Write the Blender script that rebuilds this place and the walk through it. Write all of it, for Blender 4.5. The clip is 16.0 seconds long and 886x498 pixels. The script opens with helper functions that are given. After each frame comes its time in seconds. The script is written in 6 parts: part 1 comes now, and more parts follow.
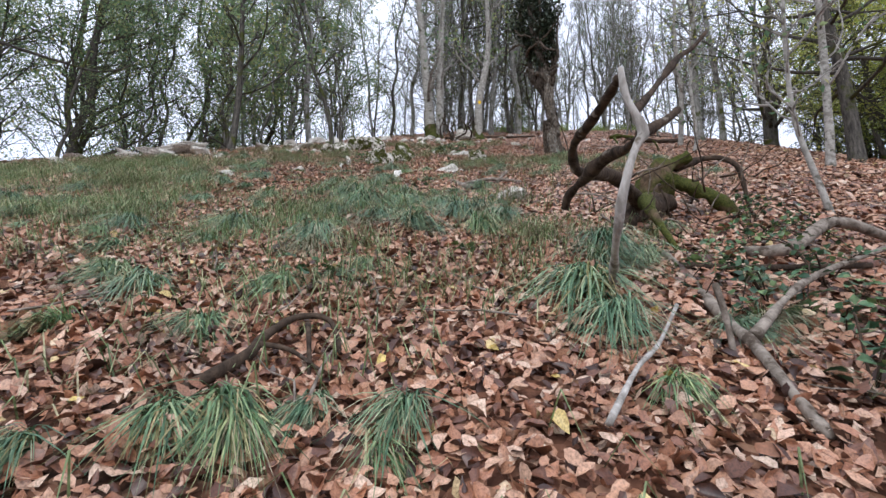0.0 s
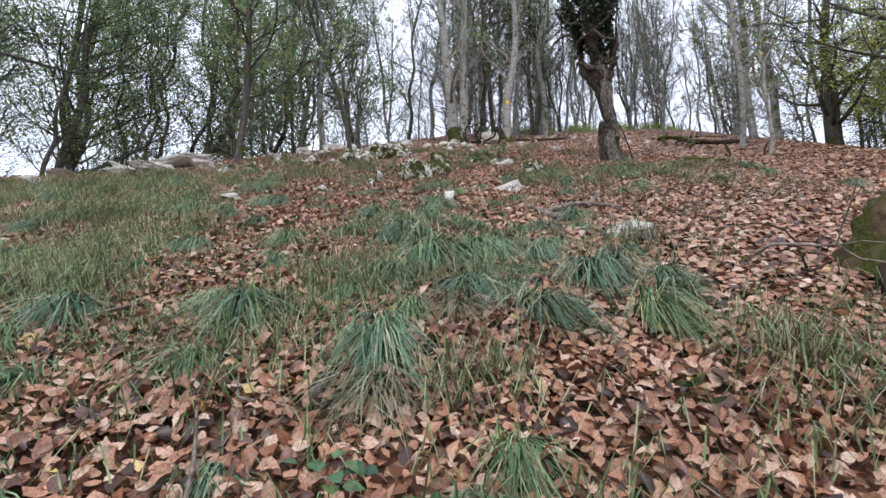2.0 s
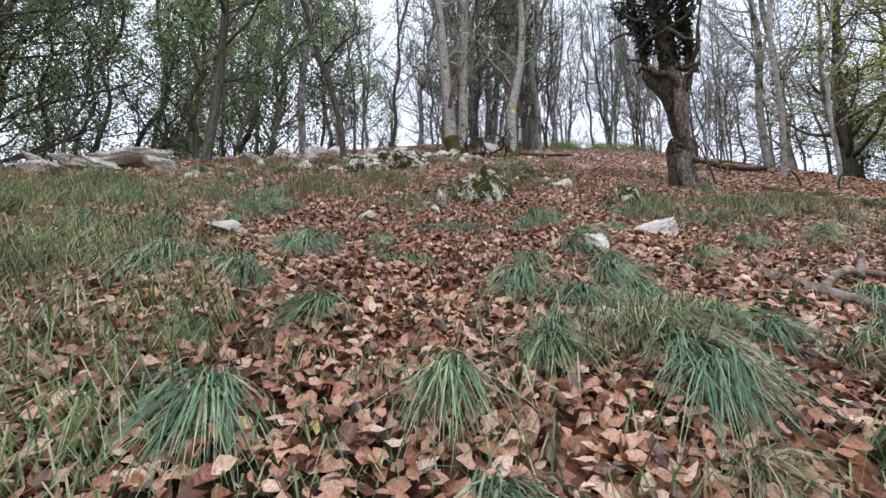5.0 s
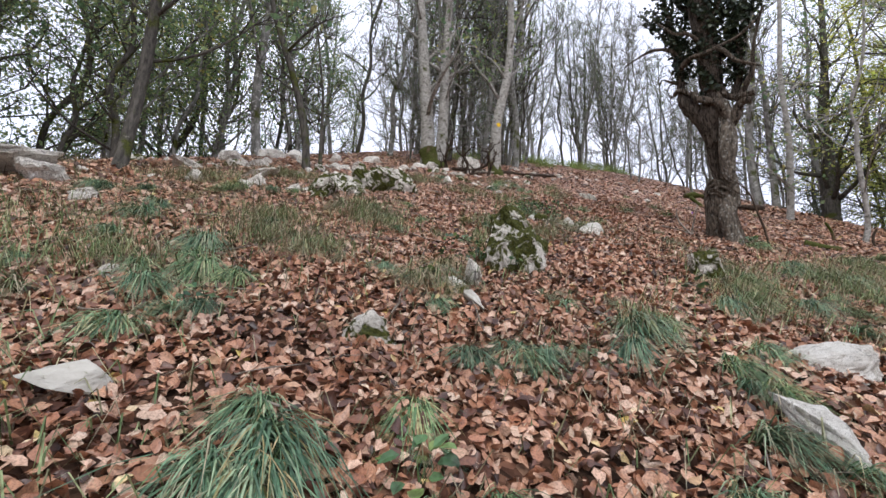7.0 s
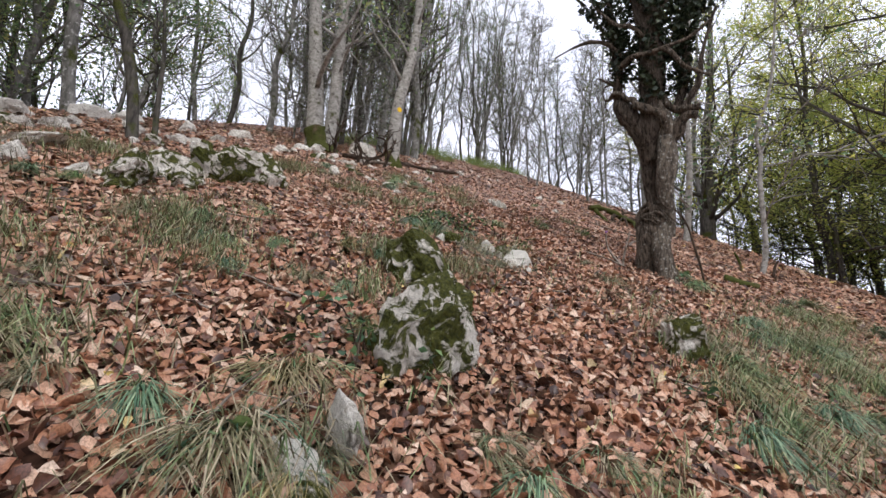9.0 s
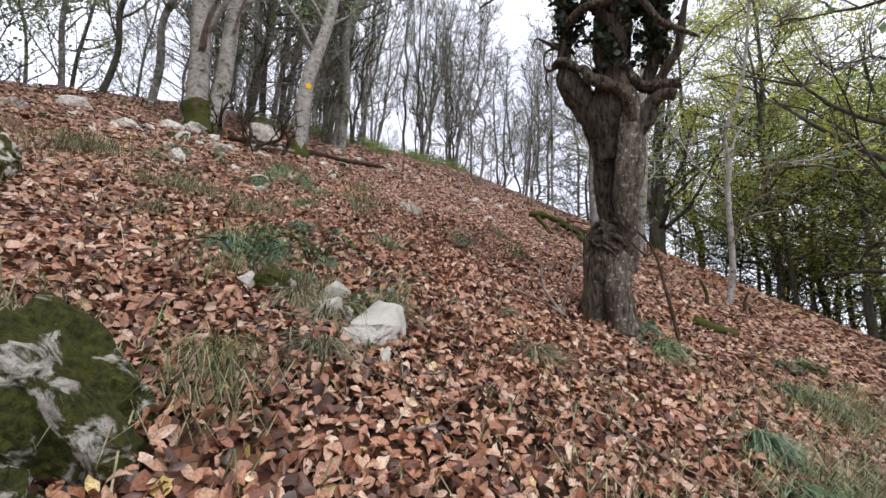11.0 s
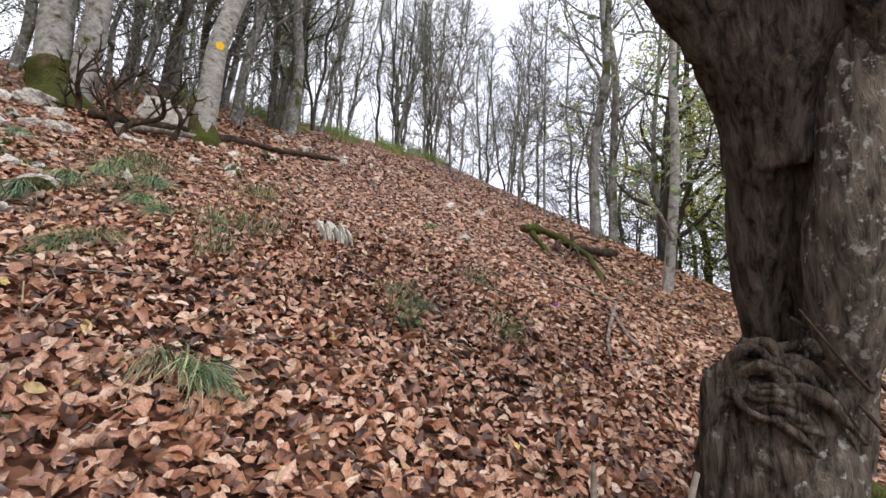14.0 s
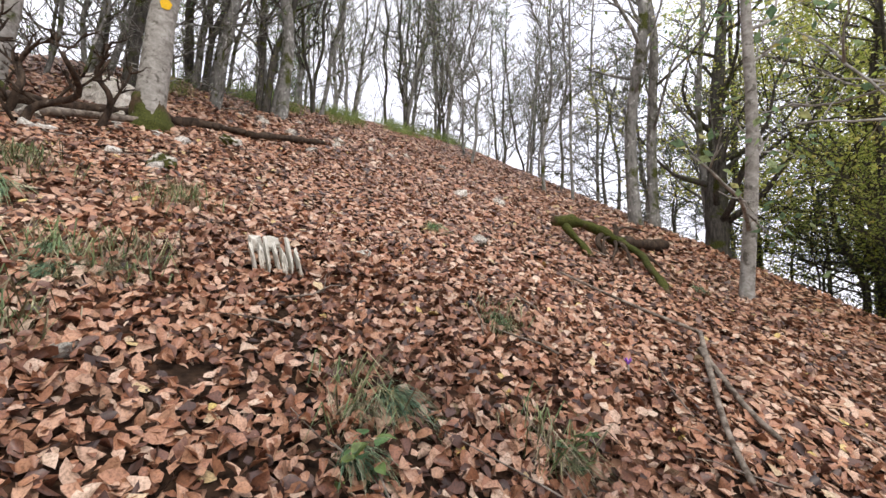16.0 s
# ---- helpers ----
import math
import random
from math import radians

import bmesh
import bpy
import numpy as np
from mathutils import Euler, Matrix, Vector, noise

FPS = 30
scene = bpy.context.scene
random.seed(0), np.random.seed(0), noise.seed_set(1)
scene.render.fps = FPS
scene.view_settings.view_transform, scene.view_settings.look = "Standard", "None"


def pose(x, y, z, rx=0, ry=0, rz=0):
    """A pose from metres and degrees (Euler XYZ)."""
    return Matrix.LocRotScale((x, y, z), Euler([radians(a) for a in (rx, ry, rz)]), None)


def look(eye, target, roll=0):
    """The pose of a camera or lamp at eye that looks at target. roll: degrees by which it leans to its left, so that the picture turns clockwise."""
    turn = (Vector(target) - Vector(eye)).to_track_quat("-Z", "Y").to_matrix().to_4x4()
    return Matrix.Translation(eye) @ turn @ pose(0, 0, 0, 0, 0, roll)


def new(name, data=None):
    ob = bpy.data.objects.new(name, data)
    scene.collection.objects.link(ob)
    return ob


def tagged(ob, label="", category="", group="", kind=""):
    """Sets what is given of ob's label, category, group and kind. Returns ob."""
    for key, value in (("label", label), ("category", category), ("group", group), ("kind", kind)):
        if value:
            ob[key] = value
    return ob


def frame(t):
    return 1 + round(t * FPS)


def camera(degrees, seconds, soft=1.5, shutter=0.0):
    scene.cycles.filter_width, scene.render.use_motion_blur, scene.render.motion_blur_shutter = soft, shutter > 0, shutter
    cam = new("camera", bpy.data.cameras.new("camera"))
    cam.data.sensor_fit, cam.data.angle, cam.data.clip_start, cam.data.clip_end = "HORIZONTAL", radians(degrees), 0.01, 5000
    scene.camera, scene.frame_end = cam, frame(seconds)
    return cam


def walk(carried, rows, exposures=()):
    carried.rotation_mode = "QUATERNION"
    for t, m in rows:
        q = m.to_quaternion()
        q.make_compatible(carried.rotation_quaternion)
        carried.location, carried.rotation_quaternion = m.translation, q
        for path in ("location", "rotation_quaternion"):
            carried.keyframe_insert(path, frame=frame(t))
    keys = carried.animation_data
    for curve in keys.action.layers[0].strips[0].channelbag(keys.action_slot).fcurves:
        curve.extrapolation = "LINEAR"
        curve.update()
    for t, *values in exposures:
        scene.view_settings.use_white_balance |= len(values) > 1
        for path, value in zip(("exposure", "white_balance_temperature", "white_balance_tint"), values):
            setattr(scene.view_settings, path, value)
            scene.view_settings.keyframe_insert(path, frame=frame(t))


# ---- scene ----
cam = camera(87.0, 16.0, 1.5)
METRES, EYE, TILT, LEAN, TURN = 16.0, 1.15, 10.0, 0.0, 0.0
ROWS = [
    (0.0, 0.0, 0.0, 0.0, 0.0, 0.0, -0.0),
    (0.5, -0.002, 0.0267, 0.0057, 0.71, -0.11, 0.28),
    (1.0, -0.0149, 0.0621, 0.0186, 0.73, -0.26, 0.5),
    (1.5, -0.0385, 0.0846, 0.0239, 0.31, -0.14, 0.5),
    (2.0, -0.0449, 0.106, 0.0332, 1.02, 0.13, 0.67),
    (2.5, -0.0503, 0.1369, 0.0382, 1.56, 0.38, 0.77),
    (3.0, -0.077, 0.1579, 0.0472, 1.43, 0.57, 0.81),
    (5.5, -0.1445, 0.2798, 0.0765, -6.57, 1.37, -2.02),
    (6.0, -0.151, 0.3115, 0.0895, -7.88, 1.23, -2.83),
    (6.5, -0.1675, 0.3433, 0.0931, -10.12, 1.69, -3.85),
    (7.0, -0.1674, 0.3704, 0.11, -10.91, 1.91, -4.13),
    (7.5, -0.1674, 0.4071, 0.1117, -13.67, 1.78, -4.71),
    (8.0, -0.1721, 0.4362, 0.1285, -18.82, 1.91, -5.75),
    (8.5, -0.1618, 0.4543, 0.1361, -22.65, 1.68, -6.49),
    (9.0, -0.14, 0.4784, 0.1417, -24.39, 1.55, -6.94),
    (9.5, -0.1164, 0.4966, 0.1495, -28.4, 1.47, -8.22),
    (12.0, -0.0067, 0.6306, 0.1842, -31.85, 1.67, -8.4),
    (12.5, 0.0027, 0.6508, 0.1888, -33.22, 1.5, -8.61),
    (13.0, 0.0189, 0.6713, 0.2009, -33.2, 1.52, -8.66),
    (13.5, 0.047, 0.6904, 0.2102, -32.83, 1.41, -8.79),
    (14.0, 0.06, 0.7183, 0.217, -32.71, 0.99, -8.95),
    (14.5, 0.0799, 0.7413, 0.2211, -31.81, 0.23, -8.44),
    (15.0, 0.0967, 0.7689, 0.2217, -31.55, -0.2, -7.87),
    (15.5, 0.1034, 0.7947, 0.2276, -31.46, -0.92, -7.45),
    (16.0, 0.1177, 0.8004, 0.2356, -30.44, -1.52, -7.15),
]
walk(cam, [(t, pose(0, 0, EYE, TILT, LEAN, TURN) @ pose(METRES * x, METRES * y, METRES * z, 90 + pitch, roll, yaw)) for t, x, y, z, yaw, pitch, roll in ROWS], [(0, 0.05, 6100, 8), (6, 0.05, 6250, 9), (9, 0.03, 6500, 10), (13, 0.1, 6550, 10), (16, 0.33, 6850, 10)])

# ---- world, sun ----
world = bpy.data.worlds.new("overcast_sky")
scene.world = world
world.use_nodes = True
wn, wl = world.node_tree.nodes, world.node_tree.links
wn.clear()
w_out = wn.new("ShaderNodeOutputWorld")
w_bg = wn.new("ShaderNodeBackground")
w_sky = wn.new("ShaderNodeTexSky")
w_sky.sky_type = "NISHITA"
w_sky.sun_disc = False
w_sky.sun_elevation, w_sky.sun_rotation = radians(48), radians(150)
w_cloud = wn.new("ShaderNodeTexNoise")
w_cloud.inputs["Scale"].default_value = 2.2
w_cloud.inputs["Detail"].default_value = 5
w_ramp = wn.new("ShaderNodeValToRGB")
w_ramp.color_ramp.elements[0].position, w_ramp.color_ramp.elements[0].color = 0.3, (8.0, 8.25, 9.8, 1)
w_ramp.color_ramp.elements[1].position, w_ramp.color_ramp.elements[1].color = 0.75, (10.4, 10.5, 11.9, 1)
w_mix = wn.new("ShaderNodeMix")
w_mix.data_type = "RGBA"
w_mix.inputs["Factor"].default_value = 0.88
wl.new(w_cloud.outputs["Fac"], w_ramp.inputs["Fac"])
wl.new(w_sky.outputs["Color"], w_mix.inputs["A"])
wl.new(w_ramp.outputs["Color"], w_mix.inputs["B"])
wl.new(w_mix.outputs["Result"], w_bg.inputs["Color"])
w_bg.inputs["Strength"].default_value = 0.148
wl.new(w_bg.outputs["Background"], w_out.inputs["Surface"])

sun = new("sun", bpy.data.lights.new("sun", "SUN"))
sun.data.energy, sun.data.angle, sun.data.color = 1.5, radians(30), (1.0, 0.96, 0.9)
sun.matrix_world = look((0, 0, 30), (6, 22, 0))

# ---- materials ----


def nodes_of(name, rough=0.9, spec=0.2):
    m = bpy.data.materials.new(name)
    m.use_nodes = True
    n, l = m.node_tree.nodes, m.node_tree.links
    b = n["Principled BSDF"]
    b.inputs["Roughness"].default_value = rough
    b.inputs["Specular IOR Level"].default_value = spec
    return m, n, l, b


def ramp(n, stops):
    r = n.new("ShaderNodeValToRGB")
    e = r.color_ramp.elements
    while len(e) < len(stops):
        e.new(0.5)
    for k, (p, c) in zip(e, stops):
        k.position, k.color = p, (*c, 1)
    return r


def noise_tex(n, l, scale, detail=4, vec=None, rough=0.55, dist=0.0):
    t = n.new("ShaderNodeTexNoise")
    t.inputs["Scale"].default_value, t.inputs["Detail"].default_value = scale, detail
    t.inputs["Roughness"].default_value, t.inputs["Distortion"].default_value = rough, dist
    if vec:
        l.new(vec, t.inputs["Vector"])
    return t


def mixed(n, l, fac, a, b, mode="MIX"):
    x = n.new("ShaderNodeMix")
    x.data_type, x.blend_type = "RGBA", mode
    for k, v in (("Factor", fac), ("A", a), ("B", b)):
        s = x.inputs[k]
        if isinstance(v, (int, float)):
            s.default_value = v
        elif isinstance(v, tuple):
            s.default_value = (*v, 1)
        else:
            l.new(v, s)
    return x.outputs["Result"]


def bumped(n, l, b, height, strength, distance):
    k = n.new("ShaderNodeBump")
    k.inputs["Strength"].default_value, k.inputs["Distance"].default_value = strength, distance
    l.new(height, k.inputs["Height"])
    l.new(k.outputs["Normal"], b.inputs["Normal"])


def coords(n, l, sx=1, sy=1, sz=1, world_space=True):
    if world_space:
        v = n.new("ShaderNodeNewGeometry").outputs["Position"]
    else:
        v = n.new("ShaderNodeTexCoord").outputs["Object"]
    m = n.new("ShaderNodeMapping")
    m.inputs["Scale"].default_value = (sx, sy, sz)
    l.new(v, m.inputs["Vector"])
    return m.outputs["Vector"]


def soil_material():
    m, n, l, b = nodes_of("soil", 0.95, 0.1)
    v = coords(n, l)
    cell = n.new("ShaderNodeTexVoronoi")
    cell.inputs["Scale"].default_value = 24
    l.new(v, cell.inputs["Vector"])
    litter = ramp(n, [(0.0, (0.03, 0.015, 0.01)), (0.4, (0.12, 0.055, 0.034)), (0.7, (0.25, 0.12, 0.075)), (1.0, (0.38, 0.22, 0.14))])
    sep = n.new("ShaderNodeSeparateColor")
    l.new(cell.outputs["Color"], sep.inputs["Color"])
    l.new(sep.outputs["Red"], litter.inputs["Fac"])
    big = noise_tex(n, l, 0.7, 5, v)
    earth = ramp(n, [(0.35, (0.02, 0.013, 0.009)), (0.7, (0.07, 0.042, 0.027))])
    l.new(noise_tex(n, l, 30, 6, v).outputs["Fac"], earth.inputs["Fac"])
    fac = ramp(n, [(0.38, (0, 0, 0)), (0.6, (1, 1, 1))])
    l.new(big.outputs["Fac"], fac.inputs["Fac"])
    l.new(mixed(n, l, fac.outputs["Color"], earth.outputs["Color"], litter.outputs["Color"]), b.inputs["Base Color"])
    bumped(n, l, b, cell.outputs["Distance"], 0.8, 0.03)
    return m


def island_material(name, stops, rough=0.75, spec=0.25, translucent=0.0, grain=30, varied=True):
    """One colour a leaf or blade, with a fine mottle over it."""
    m, n, l, b = nodes_of(name, rough, spec)
    g = n.new("ShaderNodeNewGeometry")
    r = ramp(n, stops)
    l.new(g.outputs["Random Per Island"], r.inputs["Fac"])
    mott = ramp(n, [(0.32, (0.5, 0.46, 0.43)), (0.52, (0.95, 0.93, 0.92)), (0.72, (1.2, 1.2, 1.18))])
    l.new(noise_tex(n, l, grain, 3, g.outputs["Position"]).outputs["Fac"], mott.inputs["Fac"])
    col = mixed(n, l, 1.0, r.outputs["Color"], mott.outputs["Color"], "MULTIPLY")
    damp = ramp(n, [(0.3, (0.68, 0.66, 0.66)), (0.48, (1.0, 0.99, 0.98)), (0.68, (1.2, 1.18, 1.16))])
    l.new(noise_tex(n, l, 1.7, 5, g.outputs["Position"], 0.65).outputs["Fac"], damp.inputs["Fac"])
    col = mixed(n, l, 1.0, col, damp.outputs["Color"], "MULTIPLY")
    tint = ramp(n, [(0.0, (0.72, 0.78, 0.8)), (0.5, (1, 1, 1)), (1.0, (1.15, 1.08, 0.8))])
    l.new(n.new("ShaderNodeObjectInfo").outputs["Random"], tint.inputs["Fac"])
    col = mixed(n, l, 1.0 if varied else 0.0, col, tint.outputs["Color"], "MULTIPLY")
    l.new(col, b.inputs["Base Color"])
    if translucent:
        t = n.new("ShaderNodeBsdfTranslucent")
        l.new(col, t.inputs["Color"])
        x = n.new("ShaderNodeMixShader")
        x.inputs["Fac"].default_value = translucent
        l.new(b.outputs["BSDF"], x.inputs[1])
        l.new(t.outputs["BSDF"], x.inputs[2])
        l.new(x.outputs["Shader"], n["Material Output"].inputs["Surface"])
    return m


def bark_material(name, dark, light, patch=(0.6, 0.6, 0.55), patches=0.62, moss=0.0, ridges=(14, 14, 3), depth=0.02, spots=9):
    m, n, l, b = nodes_of(name, 0.92, 0.15)
    v = coords(n, l, *ridges)
    w = coords(n, l)
    base = ramp(n, [(0.36, dark), (0.66, light)])
    fine = noise_tex(n, l, 1.4, 6, v, 0.65, 0.4)
    l.new(fine.outputs["Fac"], base.inputs["Fac"])
    col = base.outputs["Color"]
    pm = ramp(n, [(patches, (0, 0, 0)), (patches + 0.06, (1, 1, 1))])
    l.new(noise_tex(n, l, spots, 5, w, 0.6).outputs["Fac"], pm.inputs["Fac"])
    col = mixed(n, l, pm.outputs["Color"], col, patch)
    if moss:
        mm = ramp(n, [(0.62 - moss * 0.3, (0, 0, 0)), (0.72 - moss * 0.3, (1, 1, 1))])
        l.new(noise_tex(n, l, 3.0, 6, w, 0.6).outputs["Fac"], mm.inputs["Fac"])
        green = ramp(n, [(0.3, (0.02, 0.028, 0.008)), (0.7, (0.1, 0.105, 0.025))])
        l.new(noise_tex(n, l, 60, 3, w).outputs["Fac"], green.inputs["Fac"])
        col = mixed(n, l, mm.outputs["Color"], col, green.outputs["Color"])
    l.new(col, b.inputs["Base Color"])
    bumped(n, l, b, fine.outputs["Fac"], 0.9, depth)
    return m


def rock_material(name, moss, dirty=0.56, cracks=0.8):
    m, n, l, b = nodes_of(name, 0.9, 0.2)
    v = coords(n, l)
    w = 0.1 if moss < 0 else 0.0
    stone = ramp(n, [(0.25 - w, (0.13, 0.115, 0.1)), (0.38 - w, (0.42, 0.385, 0.33)), (0.49 - w, (0.7, 0.655, 0.58)), (0.7 - 1.5 * w, (0.84, 0.805, 0.73))])
    n1 = noise_tex(n, l, 5, 9, v, 0.72, 0.6)
    l.new(n1.outputs["Fac"], stone.inputs["Fac"])
    dirt = ramp(n, [(dirty, (0, 0, 0)), (dirty + 0.1, (1, 1, 1))])
    l.new(noise_tex(n, l, 11, 8, v, 0.75, 0.8).outputs["Fac"], dirt.inputs["Fac"])
    col = mixed(n, l, dirt.outputs["Color"], stone.outputs["Color"], (0.13, 0.115, 0.09))
    mask = ramp(n, [(0.68 - 0.3 * moss, (0, 0, 0)), (0.74 - 0.3 * moss, (1, 1, 1))])
    l.new(noise_tex(n, l, 7, 8, v, 0.62, 0.9).outputs["Fac"], mask.inputs["Fac"])
    green = ramp(n, [(0.3, (0.025, 0.03, 0.01)), (0.7, (0.12, 0.125, 0.025))])
    l.new(noise_tex(n, l, 45, 4, v).outputs["Fac"], green.inputs["Fac"])
    col = mixed(n, l, mask.outputs["Color"], col, green.outputs["Color"])
    l.new(col, b.inputs["Base Color"])
    crack = n.new("ShaderNodeTexVoronoi")
    crack.feature = "DISTANCE_TO_EDGE"
    crack.inputs["Scale"].default_value = 7
    wob = n.new("ShaderNodeVectorMath")
    wob.operation = "ADD"
    l.new(v, wob.inputs[0])
    l.new(noise_tex(n, l, 9, 4, v).outputs["Color"], wob.inputs[1])
    l.new(wob.outputs["Vector"], crack.inputs["Vector"])
    line = ramp(n, [(0.0, (0.25, 0.22, 0.18)), (0.035, (1, 1, 1))])
    l.new(crack.outputs["Distance"], line.inputs["Fac"])
    l.new(mixed(n, l, cracks, col, line.outputs["Color"], "MULTIPLY"), b.inputs["Base Color"])
    bumped(n, l, b, noise_tex(n, l, 18, 9, v, 0.75).outputs["Fac"], 1.0, 0.05)
    return m


def plain_material(name, colour, rough=0.6, scale=40):
    m, n, l, b = nodes_of(name, rough)
    v = coords(n, l)
    r = ramp(n, [(0.3, tuple(c * 0.75 for c in colour)), (0.6, colour)])
    grain = noise_tex(n, l, scale, 7, v, 0.65)
    l.new(grain.outputs["Fac"], r.inputs["Fac"])
    l.new(r.outputs["Color"], b.inputs["Base Color"])
    bumped(n, l, b, noise_tex(n, l, scale * 4, 6, v, 0.7).outputs["Fac"], 0.6, 0.01)
    return m


SOIL = soil_material()
LITTER = island_material("beech_litter", [(0.0, (0.035, 0.016, 0.011)), (0.16, (0.13, 0.056, 0.035)), (0.38, (0.345, 0.155, 0.085)), (0.66, (0.46, 0.255, 0.155)), (0.88, (0.56, 0.375, 0.27)), (0.985, (0.64, 0.5, 0.38)), (1.0, (0.58, 0.45, 0.13))], 0.4, 0.5, 0.0, 130, False)
LOOSE, _n, _l, _b = nodes_of("loose_leaf", 0.55, 0.45)
_r = ramp(_n, [(0.0, (0.17, 0.07, 0.04)), (0.5, (0.36, 0.17, 0.095)), (0.93, (0.5, 0.3, 0.2)), (1.0, (0.45, 0.34, 0.13))])
_l.new(_n.new("ShaderNodeObjectInfo").outputs["Random"], _r.inputs["Fac"])
_m = ramp(_n, [(0.3, (0.6, 0.58, 0.56)), (0.7, (1.1, 1.08, 1.05))])
_l.new(noise_tex(_n, _l, 70, 4, coords(_n, _l)).outputs["Fac"], _m.inputs["Fac"])
_l.new(mixed(_n, _l, 1.0, _r.outputs["Color"], _m.outputs["Color"], "MULTIPLY"), _b.inputs["Base Color"])
SEDGE = island_material("sedge", [(0.0, (0.05, 0.11, 0.06)), (0.4, (0.13, 0.25, 0.145)), (0.66, (0.24, 0.37, 0.215)), (0.86, (0.4, 0.5, 0.31)), (1.0, (0.56, 0.53, 0.38))], 0.45, 0.45, 0.25)
MEADOW = island_material("meadow_grass", [(0.0, (0.1, 0.17, 0.075)), (0.4, (0.21, 0.31, 0.15)), (0.75, (0.36, 0.45, 0.25)), (1.0, (0.56, 0.53, 0.37))], 0.5, 0.4, 0.3)
STRAW = island_material("dry_grass", [(0.0, (0.12, 0.13, 0.06)), (0.5, (0.28, 0.25, 0.15)), (1.0, (0.5, 0.43, 0.31))], 0.7, 0.25, 0.15)
FERN = island_material("crest_fern", [(0.0, (0.12, 0.22, 0.06)), (0.5, (0.25, 0.38, 0.1)), (1.0, (0.42, 0.5, 0.18))], 0.6, 0.3, 0.4)
BROAD = island_material("broad_leaf", [(0.0, (0.035, 0.08, 0.045)), (0.6, (0.09, 0.19, 0.09)), (1.0, (0.2, 0.28, 0.1))], 0.45, 0.4, 0.15)
IVY = island_material("ivy_leaf", [(0.0, (0.015, 0.028, 0.014)), (0.7, (0.035, 0.055, 0.028)), (1.0, (0.08, 0.1, 0.05))], 0.4, 0.4, 0.05)
CROWN = island_material("crown_leaf", [(0.0, (0.14, 0.24, 0.13)), (0.5, (0.25, 0.38, 0.2)), (0.85, (0.4, 0.5, 0.24)), (1.0, (0.55, 0.5, 0.2))], 0.6, 0.3, 0.6)
GOLDEN = island_material("turning_leaf", [(0.0, (0.32, 0.42, 0.1)), (0.5, (0.5, 0.58, 0.16)), (0.9, (0.64, 0.66, 0.24)), (1.0, (0.64, 0.52, 0.18))], 0.6, 0.3, 0.75)
DARKLEAF = island_material("holly_leaf", [(0.0, (0.05, 0.08, 0.06)), (0.7, (0.1, 0.15, 0.105)), (1.0, (0.2, 0.25, 0.15))], 0.4, 0.5, 0.4)
BEECH = bark_material("beech_bark", (0.1, 0.096, 0.086), (0.3, 0.29, 0.265), (0.5, 0.49, 0.46), 0.58, 0.3, (8, 8, 3), 0.008)
PALE = bark_material("pale_bark", (0.2, 0.185, 0.16), (0.44, 0.42, 0.38), (0.13, 0.12, 0.1), 0.58, 0.1, (7, 7, 9), 0.006)
DARKBARK = bark_material("dark_bark", (0.035, 0.032, 0.028), (0.13, 0.118, 0.1), (0.2, 0.19, 0.16), 0.66, 0.3, (12, 12, 3), 0.015)
OLDBARK = bark_material("old_bark", (0.02, 0.016, 0.012), (0.21, 0.165, 0.125), (0.28, 0.265, 0.225), 0.6, 0.0, (26, 26, 4), 0.09, 22)
LICHENBARK = bark_material("lichened_bark", (0.05, 0.042, 0.034), (0.27, 0.225, 0.175), (0.46, 0.45, 0.4), 0.57, 0.0, (24, 24, 6), 0.08, 24)
PALEWOOD = bark_material("bare_wood", (0.22, 0.2, 0.175), (0.5, 0.47, 0.43), (0.14, 0.115, 0.09), 0.6, 0.0, (14, 14, 5), 0.01)
DEADWOOD = bark_material("dead_wood", (0.1, 0.08, 0.062), (0.34, 0.29, 0.24), (0.08, 0.06, 0.045), 0.56, 0.0, (10, 10, 10), 0.01)
ROTTEN = bark_material("rotten_wood", (0.022, 0.016, 0.012), (0.095, 0.066, 0.046), (0.2, 0.17, 0.14), 0.66, 0.0, (12, 12, 6), 0.02)
MOSSWOOD = bark_material("mossy_wood", (0.05, 0.035, 0.02), (0.16, 0.11, 0.07), (0.2, 0.2, 0.1), 0.7, 0.85, (9, 9, 6), 0.02)
ROCK = rock_material("limestone", 0.25)
MOSSROCK = rock_material("mossy_limestone", 0.74, 0.64, 0.5)
THICKMOSS = rock_material("thickly_mossed_limestone", 0.98)
PALEROCK = rock_material("clean_limestone", -0.1, 0.58, 0.6)
PALESLATE = plain_material("white_limestone", (0.5, 0.475, 0.415), 0.85, 6)
WHITESLATE = plain_material("white_slate", (0.66, 0.63, 0.55), 0.85, 14)
# old bark darkened: shade inside the pollard and under its ivy, as colour
SHADEDBARK = bark_material("shaded_bark", (0.015, 0.012, 0.009), (0.17, 0.135, 0.105), (0.2, 0.18, 0.15), 0.66, 0.0, (24, 24, 4), 0.09)
BLAZE = plain_material("yellow_paint", (0.85, 0.52, 0.02))
PETAL = plain_material("crocus_petal", (0.42, 0.16, 0.72))

# ---- mesh helpers ----


def mesh_of(name, verts, faces, material, smooth=False):
    me = bpy.data.meshes.new(name)
    me.from_pydata([tuple(v) for v in verts], [], faces)
    me.materials.append(material)
    if smooth:
        me.polygons.foreach_set("use_smooth", [True] * len(me.polygons))
    me.update()
    return me


def part(name, me, parent=None, label=""):
    ob = new(name, me)
    if parent:
        ob.parent = parent
    return tagged(ob, label)


